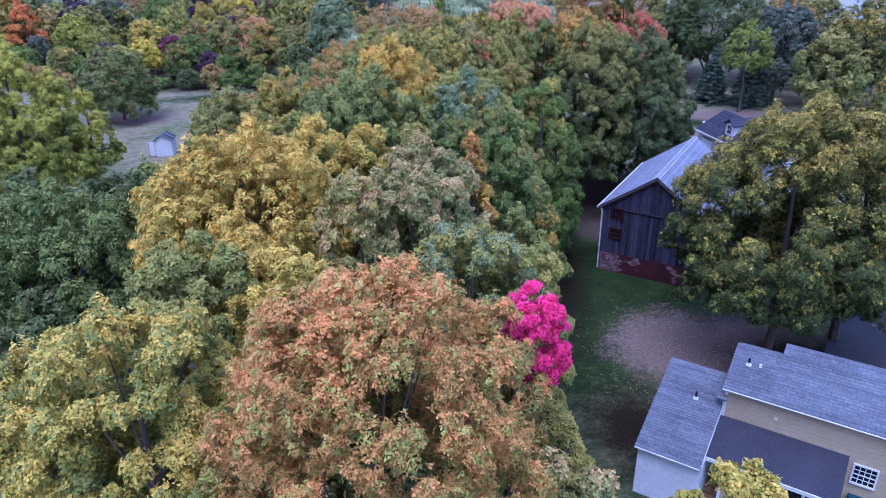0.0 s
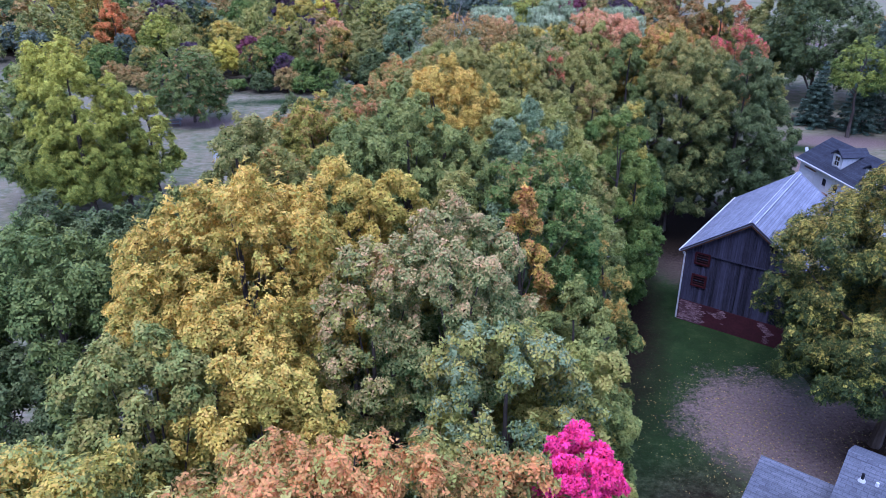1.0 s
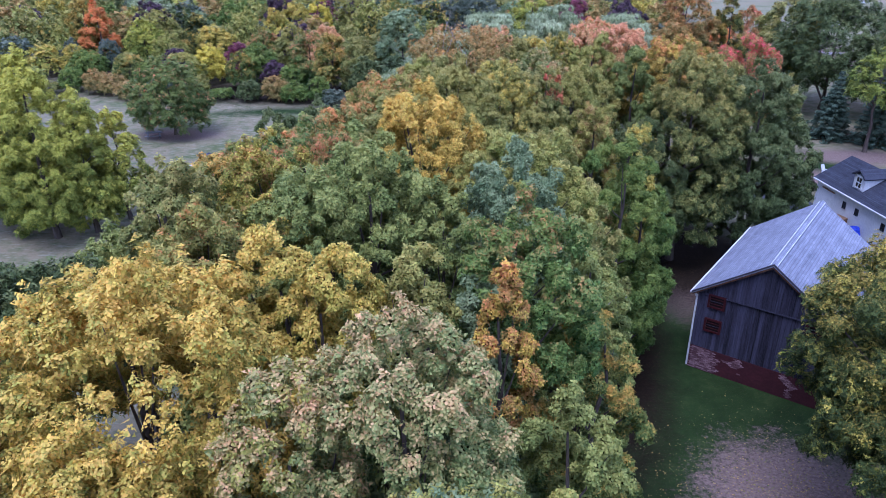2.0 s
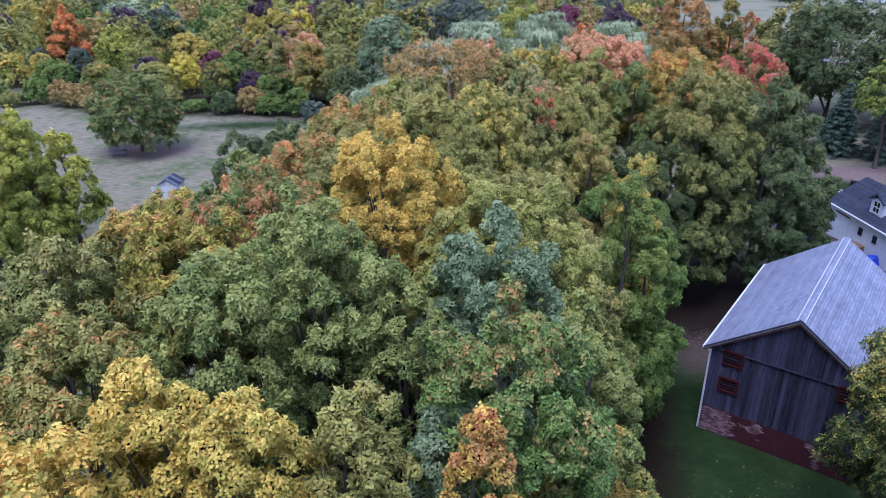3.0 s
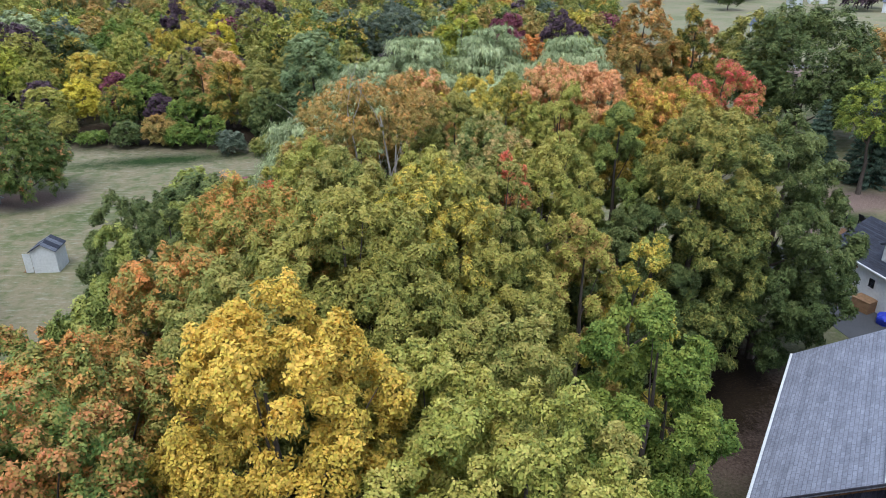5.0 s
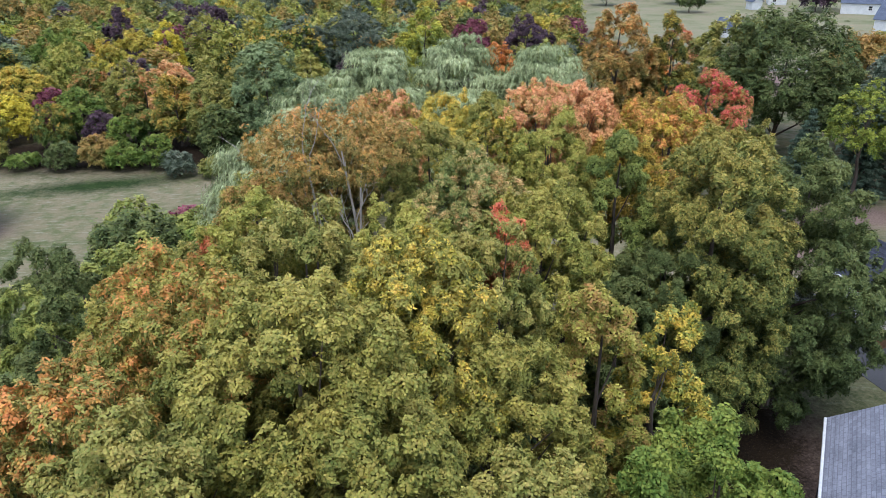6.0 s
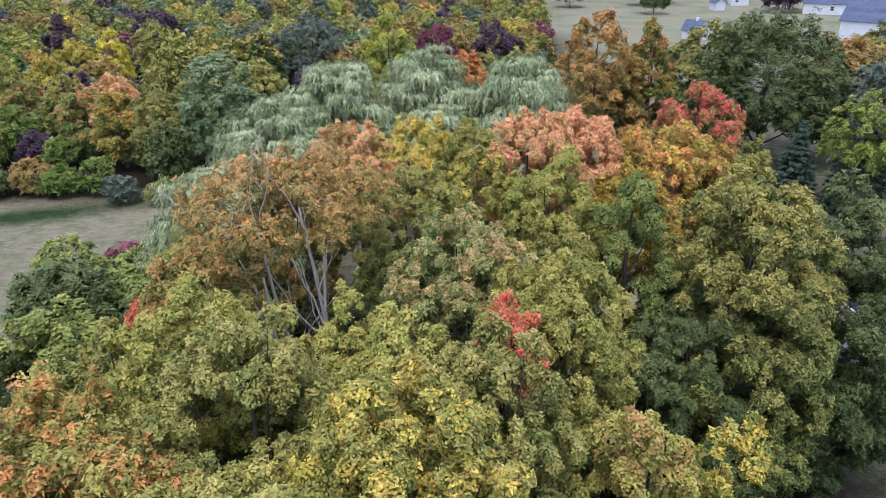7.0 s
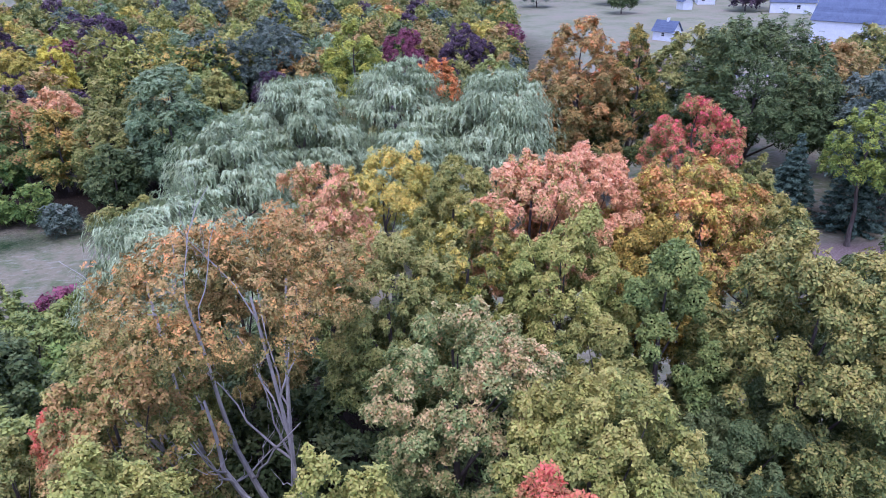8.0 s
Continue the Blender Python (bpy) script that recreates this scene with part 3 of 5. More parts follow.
def shingle_material(name, dark, light, along=0.0):
    """Asphalt shingles: tabs of slightly different greys; along: the ridge's turn in the plan."""
    m, nt, p = base(name, 0.9, 0.25)
    tc = nt.nodes.new("ShaderNodeTexCoord")
    f = noise_of(nt, tc.outputs["Object"], 8.0, 5.0, 0.85)
    c = noise_of(nt, tc.outputs["Object"], 0.7, 4.0)
    info = nt.nodes.new("ShaderNodeObjectInfo")
    fac = maths(nt, "ADD", maths(nt, "MULTIPLY", f, 0.6), maths(nt, "MULTIPLY", c, 0.35))
    fac = maths(nt, "ADD", fac, maths(nt, "MULTIPLY", info.outputs["Random"], 0.12))
    mp = node(nt, "ShaderNodeMapping", Rotation=(0, 0, radians(along)))
    nt.links.new(tc.outputs["Object"], mp.inputs["Vector"])
    tabs = node(nt, "ShaderNodeTexBrick", Scale=1.0, Mortar_Size=0.012, Brick_Width=0.34, Row_Height=0.13, Color1=(0.78, 0.78, 0.78, 1), Color2=(1.12, 1.12, 1.12, 1), Mortar=(0.55, 0.55, 0.56, 1))
    nt.links.new(mp.outputs[0], tabs.inputs["Vector"])
    grey = ramp_of(nt, fac, [(0.36, dark), (0.68, light)])
    nt.links.new(mixed(nt, 0.75, grey, tabs.outputs["Color"], "MULTIPLY"), p.inputs["Base Color"])
    bump(nt, p, f, 0.6, 0.015)
    return m


WHITE = two_scale("white_paint", rgb(196, 196, 194), rgb(232, 232, 230), 6.0, 0.8, 0.6, relief=0.1)
CREAM = two_scale("cream_siding", rgb(172, 154, 122), rgb(196, 178, 146), 3.0, 0.5, 0.7, (1, 1, 3), 0.1)
GREY_SHINGLE = shingle_material("grey_shingles", rgb(88, 90, 97), rgb(130, 132, 139))
PALE_SHINGLE = shingle_material("pale_grey_shingles", rgb(118, 120, 130), rgb(160, 162, 174), 90)
DARK_SHINGLE = shingle_material("charcoal_shingles", rgb(46, 48, 56), rgb(76, 78, 88))
MEMBRANE = two_scale("dark_roofing_felt", rgb(48, 48, 56), rgb(70, 70, 80), 12.0, 0.5, 0.8, relief=0.2)
BOARD = two_scale("weathered_barn_board", rgb(19, 17, 25), rgb(84, 82, 100), 6.0, 1.1, 0.9, (7, 7, 0.3), 0.9, 0.22)
RAKE = two_scale("bare_brown_board", rgb(40, 30, 30), rgb(138, 96, 66), 5.0, 1.6, 0.85, (4, 4, 0.5), 0.5)
EDGING = two_scale("dark_roof_edging", rgb(52, 50, 58), rgb(92, 88, 96), 6.0, 1.2, 0.7)
RED_PAINT = two_scale("red_paint", rgb(42, 13, 17), rgb(76, 24, 28), 10.0, 1.0, 0.7, relief=0.3)
RED_PLASTER = two_scale("red_painted_masonry", rgb(52, 24, 28), rgb(82, 38, 42), 7.0, 0.9, 0.85, relief=0.5)
BRICK = two_scale("faded_brick", rgb(96, 68, 72), rgb(150, 120, 122), 14.0, 1.0, 0.9, relief=0.4, per_object=0.7)
DARK_PANEL = two_scale("painted_dark_interior", rgb(16, 14, 14), rgb(26, 22, 20), 4.0, 0.5, 0.9)
METAL = two_scale("dull_metal", rgb(120, 120, 122), rgb(160, 160, 162), 9.0, 1.0, 0.45, metal=0.6)
BLACK = two_scale("black_rubber", rgb(22, 22, 24), rgb(40, 40, 44), 9.0, 1.0, 0.7)
CONCRETE = two_scale("grey_concrete", rgb(118, 114, 110), rgb(158, 152, 146), 6.0, 0.5, 0.9, relief=0.4)
ASPHALT = two_scale("asphalt", rgb(58, 58, 60), rgb(84, 84, 86), 20.0, 0.3, 0.9, relief=0.3)
TIMBER = two_scale("brown_timber", rgb(104, 78, 56), rgb(156, 122, 90), 5.0, 1.0, 0.8, (1, 1, 4), 0.4)
GLASS, gnt, gp = base("window_glass", 0.05, 0.5)
gp.inputs["Base Color"].default_value = rgb(30, 33, 38)


def window(parent, x, y, z, w, h, cols=2, rows=2, frame_mat=None, depth=0.06, trim=0.09):
    """A framed sash window in a wall whose face looks to -y; x, z: its middle."""
    f = frame_mat or WHITE
    bm = bmesh.new()
    box(bm, x - w / 2, x + w / 2, y - depth, y + 0.02, z + h / 2 - trim, z + h / 2)
    box(bm, x - w / 2, x + w / 2, y - depth - 0.03, y + 0.02, z - h / 2, z - h / 2 + trim)
    box(bm, x - w / 2, x - w / 2 + trim, y - depth, y + 0.02, z - h / 2 + trim, z + h / 2 - trim)
    box(bm, x + w / 2 - trim, x + w / 2, y - depth, y + 0.02, z - h / 2 + trim, z + h / 2 - trim)
    win = part("window", bm, f, parent)
    iw, ih = w - 2 * trim, h - 2 * trim
    for i in range(cols):
        for j in range(rows):
            px, pz = x - iw / 2 + iw * i / cols, z - ih / 2 + ih * j / rows
            box_part("pane", GLASS, win, px + 0.012, px + iw / cols - 0.012, y - 0.012, y - 0.004, pz + 0.012, pz + ih / rows - 0.012)
    bm = bmesh.new()
    for i in range(1, cols):
        px = x - iw / 2 + iw * i / cols
        box(bm, px - 0.014, px + 0.014, y - 0.03, y - 0.002, z - ih / 2, z + ih / 2)
    for j in range(1, rows):
        pz = z - ih / 2 + ih * j / rows
        t = 0.026 if rows % 2 == 0 and j == rows // 2 else 0.014
        box(bm, x - iw / 2, x + iw / 2, y - 0.034, y - 0.003, pz - t, pz + t)
    part("glazing_bar", bm, f, win)
    return win


# ---- the barn ----
BW, BL, BE, BR = 6.9, 10.4, 5.0, 7.45   # width, length, eave and ridge heights
barn = empty("barn", 11.57, 46.13, -30.5, "weathered grey board barn on a brick foundation with a pale roof", "barn")
bm = bmesh.new()
prism(bm, [(0.05, 1.4), (BW - 0.05, 1.4), (BW - 0.05, BE - 0.15), (BW / 2, BR - 0.2), (0.05, BE - 0.15)], 0.1, BL - 0.1)
part("wall", bm, BOARD, barn)
foundation = box_part("foundation", RED_PLASTER, barn, 0, BW, 0.0, BL, 0, 1.42, "red-painted brick foundation with flaked patches")


def gable(x):
    return BE + (BR - BE) * (1 - abs(x - BW / 2) / (BW / 2))


boards, wide = 32, BW / 32
for i in range(boards):
    x0, x1 = i * wide, (i + 1) * wide - 0.012
    step = random.uniform(-0.008, 0.008)
    bm = bmesh.new()
    prism(bm, [(x0, 1.36 + random.uniform(-0.05, 0.03)), (x1, 1.36 + random.uniform(-0.05, 0.03)), (x1, 4.82), (x0, 4.82)], 0.03 + step, 0.1)
    part("board", bm, BOARD, barn)
    bm = bmesh.new()
    prism(bm, [(x0, 4.76), (x1, 4.76), (x1, gable(x1) - 0.1), (x0, gable(x0) - 0.1)], -0.03 + step, 0.06)
    part("board", bm, BOARD, barn)
box_part("drip_board", BOARD, barn, 0, BW, -0.06, 0.05, 4.72, 4.79)
for side, sx in ((0, -0.02), (1, BW - 0.02)):
    for j in range(36):
        y0 = 0.12 + j * (BL - 0.24) / 36
        bm = bmesh.new()
        box(bm, sx, sx + 0.04, y0, y0 + (BL - 0.24) / 36 - 0.012, 1.38, BE - 0.1)
        part("board", bm, BOARD, barn)
for wx, wz in ((1.02, 4.42), (1.0, 2.95), (BW - 1.02, 4.42)):
    # no hole here: a shallow panel with the inside's darkness put into its colour
    bm = bmesh.new()
    box(bm, wx - 0.36, wx + 0.36, -0.012, 0.02, wz - 0.3, wz + 0.3)
    hole = part("opening", bm, DARK_PANEL, barn, "dark panel painted as an unlit hole behind slats")
    bm = bmesh.new()
    for x0, x1, z0, z1 in ((-0.46, 0.46, 0.29, 0.4), (-0.46, 0.46, -0.4, -0.29), (-0.46, -0.35, -0.29, 0.29), (0.35, 0.46, -0.29, 0.29)):
        box(bm, wx + x0, wx + x1, -0.07, 0.02, wz + z0, wz + z1)
    part("window_frame", bm, RED_PAINT, barn, "peeling red window frame")
    for k in (-1, 0, 1):
        box_part("slat", RED_PAINT if k else BOARD, hole, wx - 0.35, wx + 0.35, -0.045, -0.016, wz + k * 0.15 - 0.018, wz + k * 0.15 + 0.018)
slope = (BR - BE) / (BW / 2)
for s in (-1, 1):
    xe, ze = BW / 2 + s * (BW / 2 + 0.3), BE - 0.3 * slope
    roof_slope("roof", PALE_SHINGLE, barn, (xe, -0.28, ze), (xe, BL + 0.28, ze), (BW / 2, BL + 0.28, BR), (BW / 2, -0.28, BR), 30, "pale grey shingled roof slope")
    bm = bmesh.new()
    prism(bm, [(xe, ze - 0.03), (BW / 2, BR - 0.03), (BW / 2, BR - 0.24), (xe, ze - 0.2)], -0.24, -0.16)
    part("rake_board", bm, RAKE, barn, "worn brown board under the roof edge")
    bm = bmesh.new()
    prism(bm, [(xe, ze - 0.03), (BW / 2, BR - 0.03), (BW / 2, BR + 0.06), (xe, ze + 0.06)], -0.31, -0.28)
    part("roof_edging", bm, EDGING, barn)
    box_part("gutter", WHITE, barn, xe - 0.06 * (1 + s) / 2 - 0.06 * (1 - s) / 2 - 0.03, xe + 0.06, -0.28, BL + 0.28, ze - 0.08, ze + 0.03, bevel=0.02)
for off in (-0.16, 0.16):
    bm = bmesh.new()
    for y0 in np.arange(-0.28, BL + 0.2, 1.2):
        box(bm, BW / 2 + off - 0.014, BW / 2 + off + 0.014, y0, min(y0 + 1.19, BL + 0.28), BR - 0.13, BR + 0.005)
    part("ridge_flashing", bm, WHITE, barn)
bm = bmesh.new()
prism(bm, [(BW / 2 - 0.2, BR - 0.06), (BW / 2, BR + 0.07), (BW / 2 + 0.2, BR - 0.06)], -0.29, BL + 0.29)
part("ridge_cap", bm, PALE_SHINGLE, barn)
bm = bmesh.new()
box(bm, -0.09, 0.0, -0.1, -0.02, 0.1, 4.55)
part("downspout", bm, WHITE, barn, "white downspout at the corner", bevel=0.02)
bm = bmesh.new()
prism(bm, [(-0.33, 4.8), (-0.25, 4.8), (0.0, 4.56), (0.0, 4.46), (-0.09, 4.46)], -0.1, -0.02)
part("downspout_elbow", bm, WHITE, barn)
# flaked patches where the brickwork shows
bm = bmesh.new()
box(bm, 0, 0.195, -0.014, 0.03, 0, 0.062)
bmesh.ops.bevel(bm, geom=list(bm.edges), offset=0.006, segments=1, affect="EDGES")
brick_me = bpy.data.meshes.new("brick")
bm.to_mesh(brick_me)
bm.free()
brick_me.materials.append(BRICK)
laid = 0
for row in range(18):
    for col in range(34):
        x, z = col * 0.205 + (row % 2) * 0.1, 0.03 + row * 0.076
        bare = max(1.5 - abs(x - 0.6) * 1.1, 1.3 - abs(x - 2.4) * 1.4 - abs(z - 1.0) * 1.2, 1.2 - abs(x - 5.2) * 1.8 - abs(z - 0.9) * 0.6)
        if x + 0.2 < BW and bare + noise.noise(Vector((x * 1.6, z * 2.4, 3.0))) * 0.9 > 0.62 and laid < 300:
            piece("brick", brick_me, foundation, Matrix.Translation((x, random.uniform(-0.004, 0.004), z)))
            laid += 1
box_part("wall_lamp", METAL, barn, BW - 1.42, BW - 1.28, -0.12, 0.03, 1.75, 1.95, bevel=0.02)
# ---- the wood below the camera's line: the trees of the strip, from its near end ----
W = "trees of the wood"


def wood(x, y, h, r, tint, low=None, leaf=None, form="round", **more):
    leaf = leaf or min(0.185 + 0.007 * max(abs(x) - 5, 0) + 0.007 * max(16 - h, 0), 0.26)
    return tree(x, y, h, r, tint, h - 6 if low is None else low, leaf, form, group=W, **more)


wood(-0.9, 11.3, 17.4, 2.9, "rust", leaf=0.145, ripe=(0.05, 1.0), accent=("pale_olive", 0.25), form="wide", label="maple with rust-orange leaves over green ones")
wood(1.4, 14.8, 15.0, 1.5, "rust", accent=("olive", 0.4))
wood(3.7, 11.8, 12.4, 2.0, "green_pink", low=3)
wood(3.2, 16.6, 11.8, 1.8, "yellow_green", low=2)
wood(6.3, 11.3, 13.3, 1.5, "yellow", low=3, ripe=(0.1, 0.8), cover=1.6)
wood(2.75, 15.7, 14.9, 0.8, "magenta", low=11.9, leaf=0.14, cover=2.7, label="slender tree with vivid magenta-red leaves", ripe=(0.1, 0.9))
wood(-6.0, 12.2, 16.2, 2.5, "yellow", leaf=0.165, accent=("green", 0.3), ripe=(0.1, 1.0))
wood(-9.4, 13.6, 14.2, 2.4, "yellow", accent=("olive", 0.5))
wood(-5.6, 16.0, 16.0, 1.7, "green", accent=("yellow_green", 0.5))
wood(-9.8, 17.8, 11.8, 2.4, "green", accent=("dark_green", 0.4))
wood(-4.9, 18.4, 15.2, 2.0, "yellow", accent=("gold", 0.4))
wood(-3.3, 16.0, 15.7, 1.6, "yellow", ripe=(0.2, 1.0))
wood(-5.9, 21.9, 17.3, 3.3, "gold", form="wide", accent=("yellow", 0.35), label="tall maple with golden yellow leaves")
wood(-3.9, 25.2, 16.6, 1.4, "yellow", ripe=(0.3, 1.0))
wood(-2.3, 24.8, 16.4, 1.3, "yellow", ripe=(0.25, 0.95))
wood(-2.2, 20.6, 16.1, 1.4, "green_pink", ripe=(0.1, 0.95), accent=("pale_olive", 0.3))
wood(-0.2, 21.4, 16.9, 2.1, "green_pink", ripe=(0.0, 0.85), height_share=0.45, label="maple with pink tips over green leaves")
wood(1.3, 18.8, 15.2, 2.1, "pale_olive", accent=("blue_green", 0.45))
wood(2.6, 20.6, 13.6, 2.0, "pale_olive", low=3)
wood(-0.6, 25.4, 16.2, 1.2, "yellow_green", ripe=(0.2, 0.9))
wood(0.9, 27.0, 14.6, 1.2, "blue_green")
wood(1.6, 25.8, 15.7, 1.0, "rust", accent=("gold", 0.4), form="flame", label="slim orange-leaved tree among green ones")
wood(2.2, 28.0, 16.5, 1.9, "green_red", ripe=(0.0, 0.75), accent=("bright_green", 0.4), label="maple with green leaves turning red")
wood(3.4, 24.4, 13.4, 2.0, "green", low=2)
wood(4.2, 29.4, 13.0, 1.9, "green_gold", low=2)
wood(-4.4, 29.0, 16.7, 1.8, "green")
wood(-6.8, 27.4, 16.4, 1.9, "yellow_green", accent=("rust", 0.12))
wood(-8.6, 30.0, 16.6, 2.0, "olive")
wood(-2.7, 30.8, 17.5, 1.7, "green")
wood(-0.5, 30.6, 16.0, 1.3, "green")
wood(1.6, 31.8, 16.9, 1.8, "blue_green", label="rounded tree with blue-green leaves")
wood(-6.3, 32.2, 16.9, 2.0, "yellow", ripe=(0.0, 0.7), accent=("rust", 0.15))
wood(-9.6, 34.6, 15.2, 2.4, "green_gold")
wood(-1.9, 37.6, 17.3, 2.4, "gold", label="golden yellow tree with open dark boughs", limbs=9)
wood(-0.1, 35.6, 15.4, 1.3, "pale_olive")
wood(-6.2, 36.2, 16.3, 2.3, "green_red")
wood(-6.8, 39.6, 15.4, 2.2, "rust", accent=("olive", 0.5))
wood(-9.8, 38.6, 14.4, 2.2, "green_red")
wood(-3.6, 34.0, 16.0, 1.6, "green")
wood(2.2, 36.8, 15.8, 2.3, "pale_olive", label="drooping pale olive tree")
wood(0.4, 39.4, 15.2, 1.8, "pale_olive")
wood(4.2, 34.2, 13.0, 2.0, "green", low=2)
wood(4.6, 39.4, 13.0, 2.0, "olive", low=2)
wood(6.5, 44.0, 13.4, 2.6, "bright_green", low=1.4, label="fresh green tree with layered boughs at the lawn's edge")
wood(-2.0, 44.8, 16.8, 2.7, "yellow_green")
wood(0.4, 47.6, 16.4, 2.3, "yellow", accent=("yellow_green", 0.6))
wood(-0.4, 43.0, 15.8, 2.0, "yellow_green")
wood(2.6, 46.6, 14.4, 2.0, "yellow_green")
wood(2.2, 42.4, 14.2, 1.9, "olive")
wood(-4.4, 42.4, 15.8, 2.2, "olive")
wood(-5.0, 47.6, 15.7, 2.3, "rust", accent=("yellow_green", 0.68))
wood(-6.8, 44.6, 15.0, 2.2, "rust", accent=("olive", 0.5))
wood(-6.6, 50.0, 15.1, 2.3, "rust", accent=("yellow_green", 0.65))
wood(-11.0, 51.0, 11.6, 2.4, "dark_green", low=3, leaf=0.17)
wood(-9.8, 46.6, 13.0, 2.4, "green", low=4)
wood(-2.9, 50.6, 16.2, 2.2, "olive")
wood(-4.4, 53.4, 15.6, 2.2, "pale_olive")
wood(0.4, 51.0, 15.8, 1.9, "pale_olive")
wood(-0.7, 54.0, 15.0, 1.7, "pale_olive")
wood(2.2, 50.4, 15.6, 1.8, "olive")
wood(3.0, 52.6, 15.3, 0.9, "coral", low=12.5, label="small tree with scarlet leaves among pale green ones")
wood(4.8, 55.0, 15.0, 2.2, "yellow_green", accent=("pale_olive", 0.4))
wood(5.5, 50.2, 13.8, 1.9, "pale_olive", low=2, accent=("brown", 0.35))
wood(7.9, 51.0, 12.5, 1.8, "yellow", low=1.5, accent=("green", 0.3))
wood(8.0, 47.2, 10.6, 2.0, "bright_green", low=1.2)
wood(2.7, 58.2, 15.4, 2.3, "green_pink", ripe=(0.0, 0.9), height_share=0.35)
wood(6.4, 62.6, 15.8, 1.9, "pale_olive")
wood(6.3, 58.8, 14.2, 1.9, "yellow_green", low=4)
wood(8.3, 57.2, 10.6, 1.7, "dark_green", low=1.5)
wood(9.1, 61.2, 15.2, 2.1, "green", ripe=(0.0, 0.75), low=1.2, cover=3.0)
wood(12.9, 60.3, 15.2, 3.8, "maple_olive", low=0.8, leaf=0.25, height_share=0.5, ripe=(0.05, 0.95), cover=3.0, form="wide", label="broad dark maple with olive-tinged leaves reaching the ground")
wood(18.2, 62.6, 14.0, 3.9, "dark_green", height_share=0.5, low=0.8, leaf=0.25, cover=3.2, form="wide")
wood(10.6, 58.6, 11.5, 2.4, "dark_green", low=0.8, leaf=0.18)
wood(-3.0, 61.4, 16.5, 3.4, "brown", low=13.9, form="flat", leaf=0.17, cover=1.15, height_share=0.5, bark=PALE_BARK, accent=("rust", 0.35),
     fan=((1.5, -2.4, -0.1), (1.3, -2.4, 7.4), ((-1.9, -2.2, 12.2), (-3.2, -1.4, 13.0), (-1.0, -1.0, 15.0), (0.5, -0.7, 14.8), (-0.5, -3.0, 13.4), (1.3, 0.6, 14.6), (-2.4, 0.8, 14.8))),
     label="thinly leaved brown tree with bare pale branches")
wood(-5.6, 59.0, 14.4, 2.1, "olive", accent=("brown", 0.5))
wood(1.2, 62.2, 15.5, 2.0, "olive")
wood(4.0, 64.4, 15.4, 1.9, "yellow", accent=("olive", 0.5))
wood(6.4, 66.2, 16.3, 2.2, "pink", ripe=(0.2, 1.0), cover=3.2, accent=("yellow_green", 0.2), label="salmon-pink tree among gold ones")
wood(9.0, 68.4, 15.7, 2.1, "pink", ripe=(0.2, 1.0), cover=3.2)
wood(13.0, 68.0, 15.2, 3.0, "rust", accent=("yellow", 0.4), label="orange-brown tree behind the dark maple")
wood(10.4, 65.0, 14.4, 2.0, "amber_green", ripe=(0.5, 1.0))
wood(-1.0, 69.6, 15.3, 2.2, "pink", accent=("pale_olive", 0.25), label="salmon-pink tree with upright shoots")
wood(2.4, 77.0, 13.4, 2.9, "yellow", ripe=(0.3, 1.0), accent=("pale_olive", 0.3))
wood(4.6, 71.2, 14.6, 2.0, "yellow_green")
wood(-3.6, 65.6, 14.2, 2.1, "brown")
wood(-6.8, 64.0, 12.6, 2.2, "olive")
wood(16.6, 68.6, 13.2, 2.4, "maple_olive", low=2)
# dark bushes on the field side
wood(-11.5, 55.4, 12.6, 2.1, "dark_green", low=2, leaf=0.2)
wood(-13.8, 52.0, 9.6, 2.4, "dark_green", low=2, leaf=0.28)
wood(-17.6, 64.4, 9.2, 2.7, "dark_green", low=0.6, leaf=0.24)
wood(-14.8, 58.6, 9.8, 2.6, "green", low=0.8, leaf=0.24)
wood(-14.0, 65.6, 8.6, 2.6, "green", low=0.8, leaf=0.3)
wood(-9.6, 61.4, 10.5, 2.2, "olive", low=3)
wood(-12.6, 23.4, 14.6, 2.8, "green", ripe=(0.0, 0.55))
wood(-12.8, 20.4, 12.2, 2.5, "dark_green")
wood(-16.2, 25.8, 13.4, 3.0, "green", ripe=(0.0, 0.5))
wood(-13.6, 29.4, 13.0, 2.6, "dark_green")
wood(-18.6, 31.4, 12.4, 3.0, "dark_green")
wood(-14.6, 35.6, 11.6, 2.6, "green")
wood(-12.2, 40.4, 11.8, 2.4, "olive")
wood(-12.4, 46.0, 11.6, 2.4, "green_red")
# a half-dead tree whose pale branches show at the wood's edge
tree(4.2, 37.2, 11.8, 1.2, "olive", 8.6, 0.2, cover=0.5, stems=2, splay=0.02, twigs=1, bark=PALE_BARK, label="half-dead tree with bare pale branches at the wood's edge", group=W)
# lower growth that closes the wood between the tall crowns
rng0 = np.random.default_rng(5)
for yy in np.arange(14, 74, 4.6):
    for xx in (-8.4, -4.2, 0.2, 3.4):
        if 52 < yy < 62 and -6 < xx < 1 or xx > 2 and yy < 34:
            continue
        tree(xx + rng0.uniform(-1, 1), yy + rng0.uniform(-1.2, 1.2), rng0.uniform(6.5, 9.0), 2.1,
             ("dark_green", "dark_green", "green", "dark_green")[rng0.integers(4)], 2.5, 0.45, cover=1.7, limbs=3, group="lower trees of the wood",
             label="lower green tree in the shade of the wood")
# the great tree before the barn
tree(18.8, 34.8, 14.8, 5.6, "amber_green", 2.6, 0.2, "wide", group="", ripe=(0.0, 0.85), height_share=0.5, accent=("yellow", 0.2), cover=3.2, label="broad maple with green and amber leaves before the barn", limbs=12)
